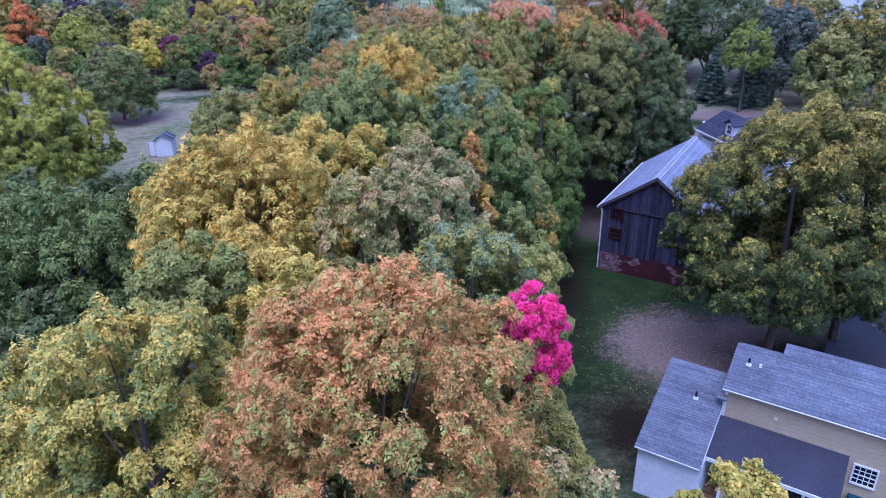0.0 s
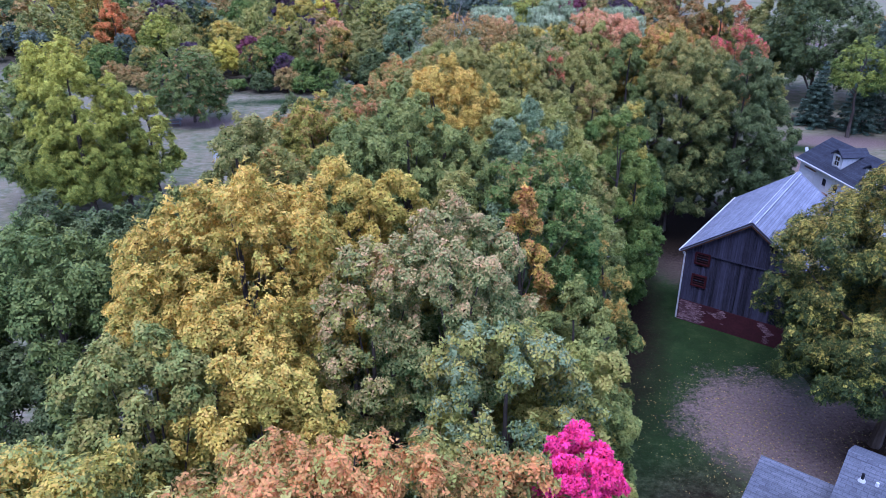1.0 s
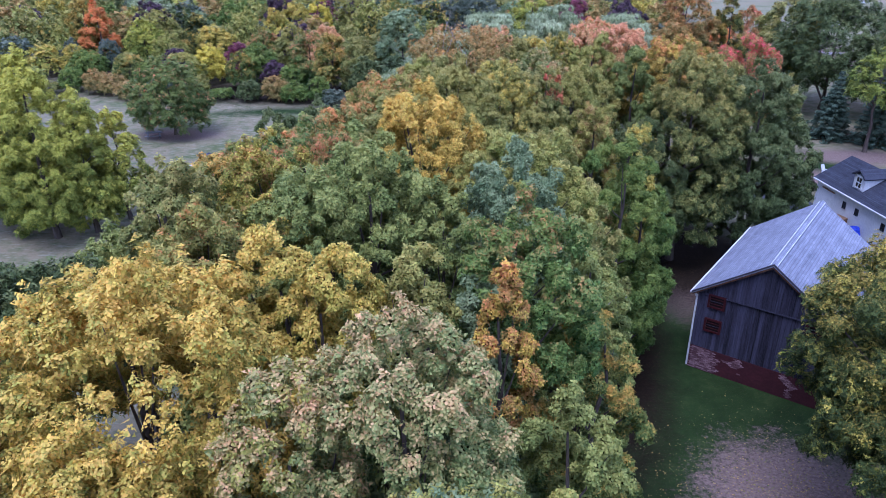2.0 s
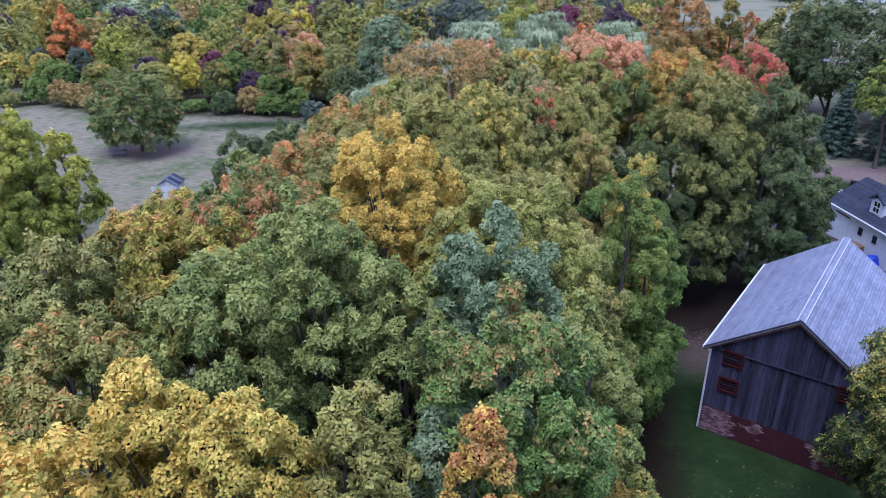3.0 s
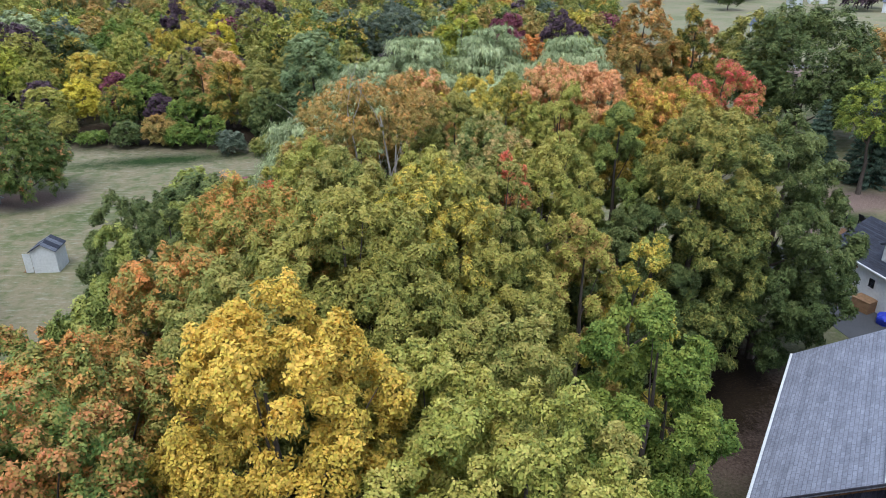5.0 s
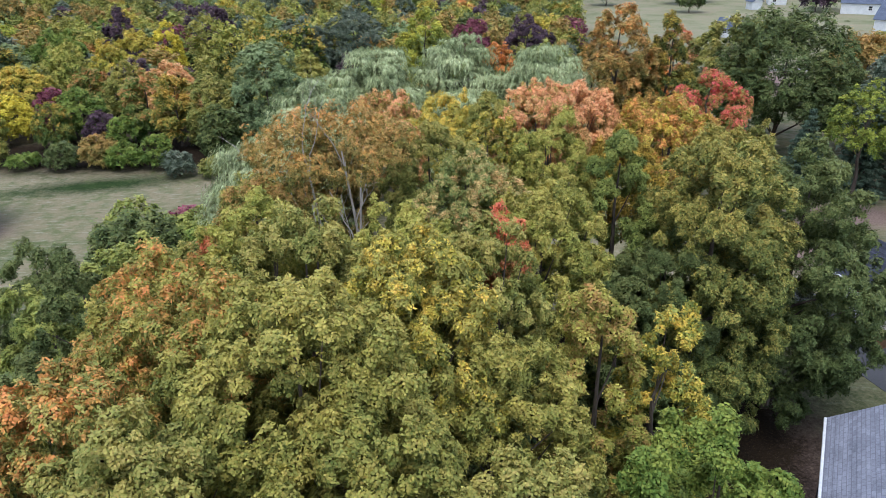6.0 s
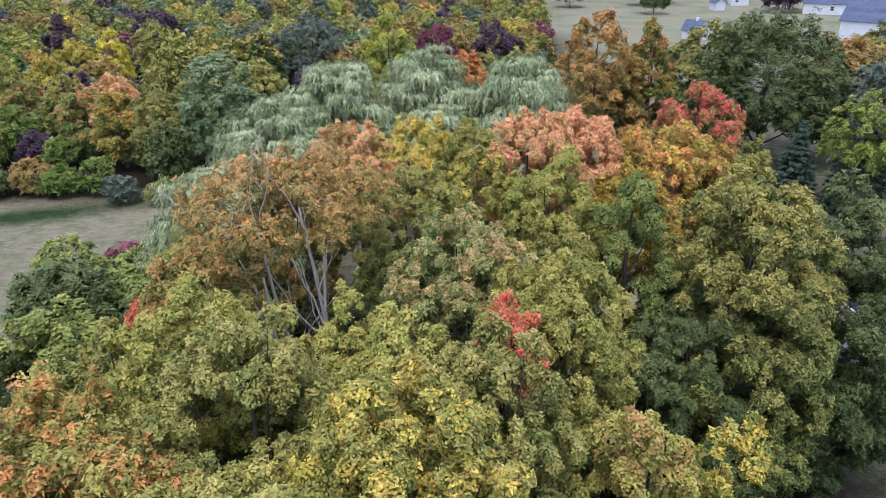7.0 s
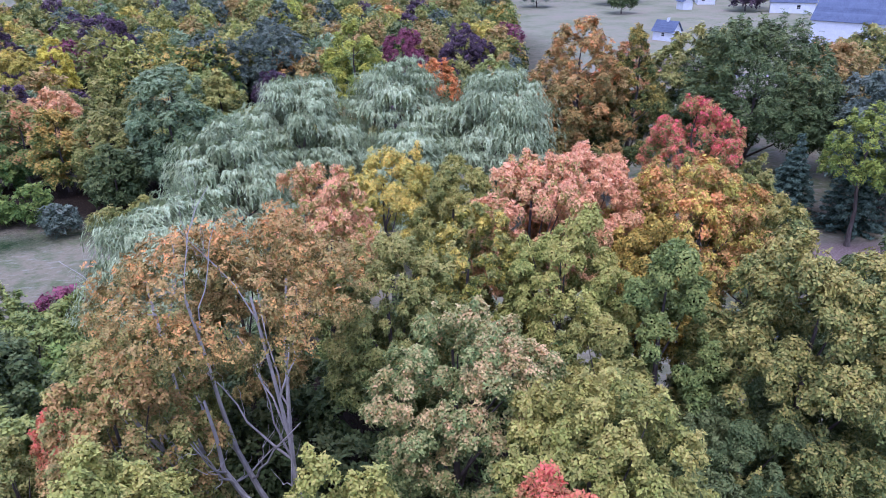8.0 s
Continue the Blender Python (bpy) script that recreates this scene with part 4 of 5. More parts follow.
tree(23.6, 36.5, 15.0, 5.0, "amber_green", 2.5, 0.28, "wide", label="maple with green and amber leaves beside the drive", ripe=(0.1, 0.8), accent=("gold", 0.15))

# ---- trees on the open ground ----
FAR = 0.5
tree(-35.0, 59.2, 14.6, 3.4, "lime", 0.8, 0.26, "spire", label="tall poplar with yellow-green leaves by the field", ripe=(0.15, 1.0), height_share=0.6, group="poplars")
tree(-38.4, 60.8, 14.0, 3.2, "lime", 0.8, 0.28, "spire", label="tall poplar with yellow-green leaves by the field", ripe=(0.15, 1.0), height_share=0.6, group="poplars")
tree(-32.4, 60.6, 11.6, 2.4, "lime", 0.8, 0.28, "spire", label="tall poplar with yellow-green leaves by the field", ripe=(0.1, 1.0), group="poplars")
tree(-31.2, 63.6, 9.4, 2.2, "lime", 1.5, 0.34, "flame", label="young poplar with yellow-green leaves by the field", ripe=(0.15, 1.0), height_share=0.6, group="poplars")
tree(-40.5, 61.5, 12.0, 4.2, "green", 2.0, 0.36, label="green tree beside the poplars")
tree(-39.4, 89.2, 9.0, 4.4, "green", 0.9, 0.3, "wide", ripe=(0.0, 0.6), accent=("coral", 0.07), label="round dark green oak with a few red boughs")
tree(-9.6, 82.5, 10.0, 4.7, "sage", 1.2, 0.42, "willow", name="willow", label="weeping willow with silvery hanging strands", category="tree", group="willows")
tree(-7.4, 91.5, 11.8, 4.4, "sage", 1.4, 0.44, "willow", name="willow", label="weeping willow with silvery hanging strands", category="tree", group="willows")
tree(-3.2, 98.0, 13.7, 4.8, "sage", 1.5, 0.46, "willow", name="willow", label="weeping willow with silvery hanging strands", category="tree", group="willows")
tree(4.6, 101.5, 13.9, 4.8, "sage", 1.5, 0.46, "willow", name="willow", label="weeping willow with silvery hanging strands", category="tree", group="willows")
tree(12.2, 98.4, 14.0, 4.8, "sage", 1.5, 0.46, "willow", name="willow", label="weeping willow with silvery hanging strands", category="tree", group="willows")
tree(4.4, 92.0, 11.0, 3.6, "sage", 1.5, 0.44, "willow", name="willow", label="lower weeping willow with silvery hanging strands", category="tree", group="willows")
tree(24.7, 90.4, 12.0, 3.7, "scarlet", 1.5, 0.28, label="maple turning scarlet and orange", cover=2.8, height_share=0.6, accent=("green_red", 0.4), ripe=(0.0, 0.92))
tree(27.8, 87.6, 8.6, 2.0, "olive", 1.0, 0.34, label="small olive tree beside the scarlet maple")
tree(20.6, 104.0, 15.8, 4.4, "brown", 2.0, 0.36, "wide", cover=2.6, accent=("rust", 0.4), label="tall tree with rust-brown leaves")
tree(25.4, 104.0, 15.0, 3.6, "amber_green", 2.0, 0.36, "flame", label="tall amber and green tree", ripe=(0.2, 0.9))
tree(40.4, 109.5, 14.9, 7.6, "dark_green", 1.8, 0.44, "wide", label="broad dark green tree by the far field")
tree(36.2, 113.5, 13.6, 4.4, "olive", 1.8, FAR, label="olive-yellow tree by the far field")
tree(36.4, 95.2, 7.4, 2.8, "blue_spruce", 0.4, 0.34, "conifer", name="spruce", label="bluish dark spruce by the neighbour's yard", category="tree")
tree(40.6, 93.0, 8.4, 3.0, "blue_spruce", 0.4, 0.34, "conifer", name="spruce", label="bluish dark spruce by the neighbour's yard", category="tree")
tree(38.3, 89.9, 11.2, 2.8, "lime", 4.5, 0.32, cover=1.1, limbs=12, label="thin tree with sparse yellow-green leaves", ripe=(0.0, 0.6))
tree(44.5, 95.0, 12.5, 4.0, "slate", 1.5, FAR, label="slate-green tree by the neighbour's yard")
tree(54.5, 117.0, 11.0, 5.0, "brown", 2.0, FAR, "wide", label="tree with thin brownish leaves by the far field")
tree(61.0, 121.0, 12.0, 5.0, "maple_olive", 2.0, FAR, "wide", label="tree with olive leaves by the far field")
tree(52.0, 91.0, 12.0, 4.6, "amber_green", 2.0, FAR, "wide", label="amber and green tree by the neighbour's house")
tree(58.5, 99.0, 13.0, 5.0, "maple_olive", 2.0, FAR, "wide", label="olive-green tree by the neighbour's house")
tree(46.5, 85.5, 10.6, 3.8, "olive", 1.6, FAR, label="olive tree by the neighbour's house")
tree(64.0, 90.0, 12.0, 5.0, "slate", 2.0, FAR, "wide", label="slate-green tree by the neighbour's house")
tree(50.0, 104.0, 10.5, 4.0, "slate", 2.0, FAR, label="slate-green tree by the far field")
# bushes along the field's edge
B = "bushes along the field"


def bush(x, y, h, r, tint, low=0.3, leaf=0.46, **more):
    return tree(x, y, h, r, tint, low, leaf, name="bush" if h < 5 else "tree", category="bush" if h < 5 else "tree",
                label=more.pop("label", "%s with %s autumn leaves at the field's edge" % ("bush" if h < 5 else "small tree", NEED[tint])), group=B, limbs=3, **more)


bush(-15.2, 71.6, 8.0, 2.4, "dark_green")
bush(-13.4, 66.6, 8.8, 2.6, "green")
bush(-18.4, 75.6, 6.4, 2.6, "dark_green")
bush(-20.6, 80.4, 4.2, 2.2, "dark_green")
bush(-17.0, 79.6, 4.8, 2.4, "green")
bush(-13.6, 75.0, 5.6, 2.2, "bright_green")
bush(-18.4, 87.4, 2.4, 1.8, "crimson")
bush(-8.3, 61.8, 11.2, 0.8, "coral", low=9.4, leaf=0.2, label="small scarlet sapling at the wood's edge")
bush(-21.4, 84.6, 4.4, 2.0, "green")
bush(-16.6, 84.8, 3.4, 1.8, "green")
bush(-10.8, 66.8, 7.6, 1.4, "green_red")
bush(-11.2, 71.2, 7.4, 2.0, "green")
bush(-47.2, 118.0, 5.4, 2.4, "lemon")
bush(-43.6, 121.0, 5.6, 2.0, "crimson")
bush(-39.6, 119.0, 6.0, 2.6, "bright_green")
bush(-36.4, 116.6, 3.8, 1.8, "purple")
bush(-33.2, 115.4, 3.4, 2.0, "bright_green")
bush(-49.6, 127.0, 7.4, 3.2, "yellow")
bush(-54.6, 122.0, 4.4, 2.2, "purple")
bush(-59.6, 117.4, 4.2, 2.6, "green")
bush(-66.0, 116.0, 5.0, 2.8, "bright_green")
bush(-73.4, 132.6, 10.6, 3.0, "orange", form="flame", label="tall bright orange tree above the thicket")
bush(-77.5, 136.0, 11.4, 3.0, "amber_green", ripe=(0.5, 1.0))
bush(-31.0, 117.6, 8.2, 2.8, "green_red")
bush(-26.6, 114.6, 8.2, 2.4, "green_gold", ripe=(0.3, 1.0))
bush(-22.4, 113.0, 8.0, 2.6, "olive")
bush(-20.4, 108.6, 6.0, 2.2, "dark_green")
bush(-16.0, 113.6, 11.6, 4.2, "blue_green", form="wide", label="large blue-green tree above the thicket")
bush(-9.4, 110.0, 8.0, 3.0, "blue_green")
bush(-30.6, 126.0, 7.6, 3.0, "pink", ripe=(0.2, 0.8))
bush(-36.8, 127.6, 7.8, 2.8, "yellow_green")
bush(-43.0, 131.0, 6.4, 2.6, "green_red")
bush(-53.4, 147.0, 9.4, 4.0, "bright_green")
bush(-42.4, 148.0, 9.0, 3.4, "yellow", ripe=(0.1, 0.8))
bush(-39.6, 154.0, 9.4, 2.6, "lemon")
bush(-50.0, 163.0, 11.0, 3.6, "purple", form="flame")
bush(-68.4, 143.0, 9.4, 3.8, "purple")
bush(-72.6, 152.0, 10.4, 4.4, "sage")
bush(-61.0, 146.0, 7.4, 3.0, "blue_green")
bush(-29.0, 160.0, 8.4, 3.0, "blue_spruce", form="conifer")
bush(-34.4, 168.0, 10.4, 3.0, "purple")
bush(2.2, 131.0, 13.0, 4.0, "lime", label="tall lime-yellow tree above the thicket")
bush(9.4, 148.0, 9.6, 3.4, "crimson", ripe=(0.2, 0.9))
bush(19.0, 152.0, 9.8, 3.8, "purple")
bush(-9.0, 150.0, 11.6, 5.4, "slate", form="wide")
bush(-16.6, 146.0, 10.6, 4.4, "slate")
bush(10.6, 124.0, 9.6, 3.4, "orange", ripe=(0.0, 0.7))
bush(16.6, 122.0, 9.6, 3.6, "green")
bush(22.0, 119.6, 9.8, 3.4, "brown")
bush(28.0, 118.0, 9.6, 2.8, "orange", ripe=(0.1, 0.8))
bush(33.4, 123.0, 11.4, 3.0, "scarlet", ripe=(0.0, 0.6))
bush(-3.0, 121.0, 8.4, 3.2, "green_red")

rng2 = np.random.default_rng(31)
for xx in np.arange(-78, -14, 3.4):
    yy = (106.5 if xx < -24 else 102.0) + (0.12 * (-45 - xx) if xx < -45 else 0)
    bush(xx + rng2.uniform(-1, 1), yy + rng2.uniform(-1.5, 2.0), rng2.uniform(1.6, 3.6), rng2.uniform(1.3, 2.1),
         ("green", "olive", "bright_green", "slate", "slate", "brown", "yellow_green", "dark_green")[rng2.integers(8)], leaf=0.4, cover=2.2)

# ---- the thicket behind: crowns shared among trees of one kind ----
rng1 = np.random.default_rng(77)
# weights favour dull tints, so distance haze is worked into the leaf colours
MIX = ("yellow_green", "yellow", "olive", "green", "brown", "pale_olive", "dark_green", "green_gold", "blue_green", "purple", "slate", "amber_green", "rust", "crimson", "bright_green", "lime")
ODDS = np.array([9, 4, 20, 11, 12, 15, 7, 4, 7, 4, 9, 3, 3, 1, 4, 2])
shapes = []
for k in range(5):
    r0 = np.random.default_rng(500 + k)
    h0 = 6.0
    me, boughs = crown_mesh(r0, 2.8, 0.4, h0, 0.42, LEAF["olive"], ("round", "round", "flame", "wide", "round")[k], 2.1)
    shapes.append((me, trunk_mesh(r0, h0, 2.8, 0.5, boughs, BARK, 3)))


def thicket_tree(x, y, s, tint, k):
    root = new("tree")
    root.matrix_world = pose(x, y, 0, 0, 0, rng1.uniform(0, 360)) @ Matrix.Diagonal((s * rng1.uniform(0.85, 1.15), s * rng1.uniform(0.85, 1.15), s * rng1.uniform(0.8, 1.3), 1))
    for nm, me in zip(("crown", "trunk"), shapes[k]):
        o = new(nm, me)
        o.parent = root
        if nm == "crown":
            o.material_slots[0].link = "OBJECT"
            o.material_slots[0].material = LEAF[tint]
    return tagged(root, "tree with %s autumn leaves in the distant thicket" % NEED[tint], "tree", "trees of the distant thicket")


coarse = []
for k in range(4):
    r0 = np.random.default_rng(600 + k)
    me, boughs = crown_mesh(r0, 2.8, 0.3, 6.0, 0.7, LEAF["olive"], ("round", "flame", "round", "wide")[k], 1.3)
    co, ripe = np.empty(len(me.vertices) * 3, np.float32), np.empty(len(me.polygons), np.float32)
    me.vertices.foreach_get("co", co)
    me.attributes["ripe"].data.foreach_get("value", ripe)
    coarse.append((co.reshape(-1, 3), ripe))
    bpy.data.meshes.remove(me)

placed = [(o.location.x, o.location.y) for o in scene.objects if o.parent is None and o.name.split(".")[0] in ("tree", "bush", "willow", "spruce")]
far_co, far_ripe, far_tint, singles = [], [], [], 0
for yy in np.arange(108, 268, 5.8):
    for xx in np.arange(-160, 50, 5.6):
        x, y = xx + rng1.uniform(-2.4, 2.4), yy + rng1.uniform(-2.4, 2.4)
        edge = 109 + 0.003 * (x + 30) ** 2 if x < -20 else 112
        if y < edge + 2 or x > 18 + (y - 112) * 0.21 or abs(x) > 34 + y * 0.62:
            continue
        if min((x - a) ** 2 + (y - b) ** 2 for a, b in placed) < 9:
            continue
        s = rng1.uniform(0.6, 1.25) * (0.8 if y < 130 else 1.05)
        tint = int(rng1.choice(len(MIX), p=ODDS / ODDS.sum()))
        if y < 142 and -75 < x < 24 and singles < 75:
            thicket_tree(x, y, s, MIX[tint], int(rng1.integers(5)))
            singles += 1
            continue
        co, ripe = coarse[int(rng1.integers(4))]
        a = rng1.uniform(0, 6.28)
        turn = np.array([[math.cos(a), math.sin(a), 0], [-math.sin(a), math.cos(a), 0], [0, 0, rng1.uniform(0.8, 1.35)]])
        far_co.append(co @ turn * s + [x, y, 0])
        far_ripe.append(ripe)
        far_tint.append(np.full(len(ripe), tint, np.int32))
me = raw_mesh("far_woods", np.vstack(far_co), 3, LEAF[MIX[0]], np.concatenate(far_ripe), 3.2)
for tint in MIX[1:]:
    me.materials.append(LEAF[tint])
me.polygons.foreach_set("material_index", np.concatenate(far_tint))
tagged(new("far_woods", me), "dense distant thicket of mixed autumn trees and bushes", "woods", kind="stuff")
# ---- the house with its wing and porch ----
house = empty("house", 12.36, 25.15, -33, "cream-sided house with grey shingled roofs and a dark porch roof", "house")
HE = 5.0
box_part("wall", CREAM, house, 0, 1.7, 0, 3.5, 0, HE)
box_part("wall", CREAM, house, 1.7, 12, 0.001, 4.5, 0, HE)
for i in range(44):
    box_part("siding_board", CREAM, house, 0.06, 11.9, -0.03 - 0.004 * (i % 2), 0.0, 0.25 + i * 0.106, 0.25 + i * 0.106 + 0.102)
box_part("corner_board", WHITE, house, -0.04, 0.1, -0.05, 0.08, 0, HE)
for x0, x1, half, rise in ((-0.12, 1.698, 1.75, 1.12), (1.7, 12.2, 2.25, 1.42)):
    e = -0.28
    roof_slope("roof", GREY_SHINGLE, house, (x0, e, HE), (x1, e, HE), (x1, half, HE + rise), (x0, half, HE + rise), 22, "grey shingled roof slope")
    roof_slope("roof", GREY_SHINGLE, house, (x1, 2 * half - e, HE), (x0, 2 * half - e, HE), (x0, half, HE + rise), (x1, half, HE + rise), 22, "grey shingled roof slope")
    bm = bmesh.new()
    prism(bm, [(e, HE - 0.14), (2 * half - e, HE - 0.14), (half, HE + rise - 0.1)], 0, 0.06)
    part("gable_end", bm, CREAM, house, m=Matrix.Translation((x0 + 0.1, 0, 0)) @ pose(0, 0, 0, 0, 0, 90))
    box_part("gutter", WHITE, house, x0, x1, e - 0.05, e + 0.01, HE - 0.07, HE - 0.01, bevel=0.02)
window(house, 5.55, -0.04, 2.8, 0.9, 0.96, 4, 4, None, 0.06, 0.06)
box_part("wall_vent", WHITE, house, 2.0, 2.12, -0.09, -0.036, 4.1, 4.22, "small white vent on the siding", bevel=0.01)
box_part("wall_planter", two_scale("teal_paint", rgb(18, 60, 66), rgb(34, 88, 92)), house, 5.2, 5.75, -0.3, -0.04, 1.55, 1.8, "dark teal planter below the window", bevel=0.03)
roof_slope("roof_return", GREY_SHINGLE, house, (-0.3, -0.3, 4.45), (0.12, -0.3, 4.45), (0.12, 0.1, 4.62), (-0.3, 0.1, 4.62), 3)
# porch
bm = bmesh.new()
vs = [(-0.1, -2.1, 2.72), (4.9, -2.1, 2.72), (4.9, -0.02, 3.5), (-0.1, -0.02, 3.5)]
top = [bm.verts.new(v) for v in vs]
bot = [bm.verts.new((x, y, z - 0.09)) for x, y, z in vs]
bm.faces.new(top)
bm.faces.new(bot[::-1])
for k in range(4):
    bm.faces.new((bot[k], bot[(k + 1) % 4], top[(k + 1) % 4], top[k]))
part("porch_roof", bm, MEMBRANE, house, "dark felt porch roof with fallen leaves")
box_part("porch_fascia", WHITE, house, -0.1, 4.9, -2.16, -2.101, 2.58, 2.74)
box_part("porch_floor", TIMBER, house, 0.6, 4.9, -2.0, -0.04, 0.0, 0.55)
for x in (0.7, 1.55, 2.6, 3.7, 4.8):
    box_part("porch_post", WHITE, house, x - 0.06, x + 0.06, -2.06, -1.94, 0.55, 2.64, bevel=0.01)
box_part("porch_rail", WHITE, house, 0.7, 4.8, -2.04, -1.97, 1.42, 1.5)
box_part("porch_panel", CREAM, house, 0.7, 4.8, -2.03, -1.99, 0.5, 1.42)
for i, (x0, x1) in enumerate(((0.76, 1.49), (1.61, 2.54), (2.66, 3.64), (3.76, 4.74))):
    box_part("porch_screen", GLASS, house, x0, x1, -2.02, -2.0, 1.5, 2.62, "dark insect screen")
for i in range(5):
    box_part("porch_step", TIMBER, house, -0.1, 0.6, -1.9 + 0.27 * i, -1.6 + 0.27 * i, 0.15 * i + 0.02, 0.15 * i + 0.12)
# wing
WX0, WX1, WY, WR = -2.75, 0.0, -2.9, 1.6
box_part("wing_wall", WHITE, house, WX0 + 0.1, WX1 - 0.02, WY + 0.25, WR - 0.05, 0, 2.6, "white wall of the low wing")
roof_slope("wing_roof", GREY_SHINGLE, house, (WX0, WY, 2.66), (WX1 - 0.05, WY, 2.66), (WX1 - 0.05, WR, 4.55), (WX0, WR, 4.55), 36, "grey shingled roof of the low wing")
bm = bmesh.new()
prism(bm, [(WY + 0.3, 2.5), (WR - 0.05, 2.5), (WR - 0.05, 4.4)], -2.6, 0.0)
part("gable_end", bm, WHITE, house, m=Matrix.Translation((WX0 + 0.12, 0, 0)) @ pose(0, 0, 0, 0, 0, 90))
box_part("gutter", WHITE, house, WX0, WX1 - 0.05, WY - 0.05, WY + 0.01, 2.59, 2.65, bevel=0.02)
for vx, vy, vz, hgt in ((-1.15, 0.0, 3.88, 0.34), (0.55, 0.95, 5.68, 0.32)):
    bm = bmesh.new()
    bmesh.ops.create_cone(bm, cap_ends=True, segments=10, radius1=0.05, radius2=0.05, depth=hgt, matrix=Matrix.Translation((vx, vy, vz + hgt / 2)))
    pipe = part("vent_pipe", bm, BLACK, house, "black vent pipe with a white collar")
    bm = bmesh.new()
    bmesh.ops.create_cone(bm, cap_ends=True, segments=10, radius1=0.13, radius2=0.07, depth=0.1, matrix=Matrix.Translation((vx, vy, vz + 0.05)))
    part("collar", bm, WHITE, pipe)
bm = bmesh.new()
bmesh.ops.create_cone(bm, cap_ends=True, segments=10, radius1=0.07, radius2=0.05, depth=0.14, matrix=Matrix.Translation((1.0, 1.0, 5.76)))
part("roof_cap", bm, WHITE, house)

# ---- the neighbour's garage ----
garage = empty("garage", 27.13, 72.4, -77, "white garage with a charcoal shingled roof and a dormer", "garage")
box_part("wall", WHITE, garage, 0, 12, 0, 5.6, 0, 2.8)
for y0, y1 in ((-0.3, 2.8), (5.9, 2.8)):
    roof_slope("roof", DARK_SHINGLE, garage, (-0.3, y0, 2.72), (12.3, y0, 2.72), (12.3, y1, 4.5), (-0.3, y1, 4.5), 22, "charcoal shingled roof slope")
bm = bmesh.new()
prism(bm, [(-0.2, 2.62), (5.8, 2.62), (2.8, 4.36)], 0, 0.08)
part("gable_end", bm, WHITE, garage, m=Matrix.Translation((0.12, 0, 0)) @ pose(0, 0, 0, 0, 0, 90))
box_part("gutter", WHITE, garage, -0.3, 12.3, -0.4, -0.29, 2.62, 2.74, bevel=0.02)
door = box_part("door", WHITE, garage, 0.9, 2.4, -0.04, 0.0, 0.05, 2.15, "white garage door in four panels")
for i in range(4):
    box_part("panel", WHITE, door, 0.98, 2.32, -0.06, -0.041, 0.1 + i * 0.52, 0.56 + i * 0.52, bevel=0.01)
box_part("door_trim", TIMBER, garage, 0.8, 2.5, -0.07, 0.0, 2.16, 2.26)
for wx in (3.9, 5.5, 8.6):
    window(garage, wx, -0.005, 1.72, 0.42, 0.56, 1, 2, BLACK, 0.04, 0.05)
for dx in (4.3, 8.6):
    dormer = box_part("dormer", WHITE, garage, dx - 0.65, dx + 0.65, 0.5, 2.4, 3.1, 4.35, "white dormer with a sash window")
    window(garage, dx, 0.49, 3.78, 0.75, 0.95, 2, 2, WHITE, 0.04, 0.07)
    for s in (-1, 1):
        roof_slope("dormer_roof", DARK_SHINGLE, garage, (dx + s * 0.85, 0.3, 4.28), (dx + s * 0.85, 2.9, 4.28), (dx, 2.9, 4.85), (dx, 0.3, 4.85), 6)
crate = empty("wooden_crate", 26.9, 68.5, -62, "brown wooden crate beside the white garage", "crate")
box_part("crate_side", TIMBER, crate, 0, 1.2, 0, 0.05, 0.05, 0.8)
box_part("crate_side", TIMBER, crate, 0, 1.2, 0.85, 0.9, 0.05, 0.8)
box_part("crate_side", TIMBER, crate, 0, 0.05, 0.05, 0.85, 0.05, 0.8)
box_part("crate_side", TIMBER, crate, 1.15, 1.2, 0.05, 0.85, 0.05, 0.8)
box_part("crate_base", TIMBER, crate, 0, 1.2, 0, 0.9, 0, 0.05)
for i in range(5):
    box_part("lid_board", TIMBER, crate, -0.03 + i * 0.254, 0.21 + i * 0.254, -0.03, 0.93, 0.802, 0.84)
heap = empty("plank_heap", 26.5, 70.2, -80, "heap of weathered brown planks beside the garage door", "planks")
for i in range(9):
    rot = pose(random.uniform(-0.2, 0.5), random.uniform(-0.5, 0.3), 0.06 + 0.05 * i, 0, random.uniform(0, 4), random.uniform(-28, 28))
    box_part("plank", (TIMBER, BOARD, RAKE)[i % 3], heap, 0, random.uniform(0.9, 1.9), 0, 0.16, 0, 0.04, m=rot)
tarp_mat = two_scale("blue_tarp", rgb(30, 44, 150), rgb(60, 80, 200), 6.0, 1.5, 0.5)
bm = bmesh.new()
bmesh.ops.create_icosphere(bm, subdivisions=3, radius=0.6)
for v in bm.verts:
    v.co = v.co * (1 + 0.25 * noise.noise(v.co * 2.5))
    v.co.z = max(v.co.z * 0.9 + 0.3, 0)
tarp = part("tarp_heap", bm, tarp_mat, None)
tarp.location = (28.1, 66.3, 0)
tagged(tarp, "crumpled blue tarp heap beside the garage", "tarp")

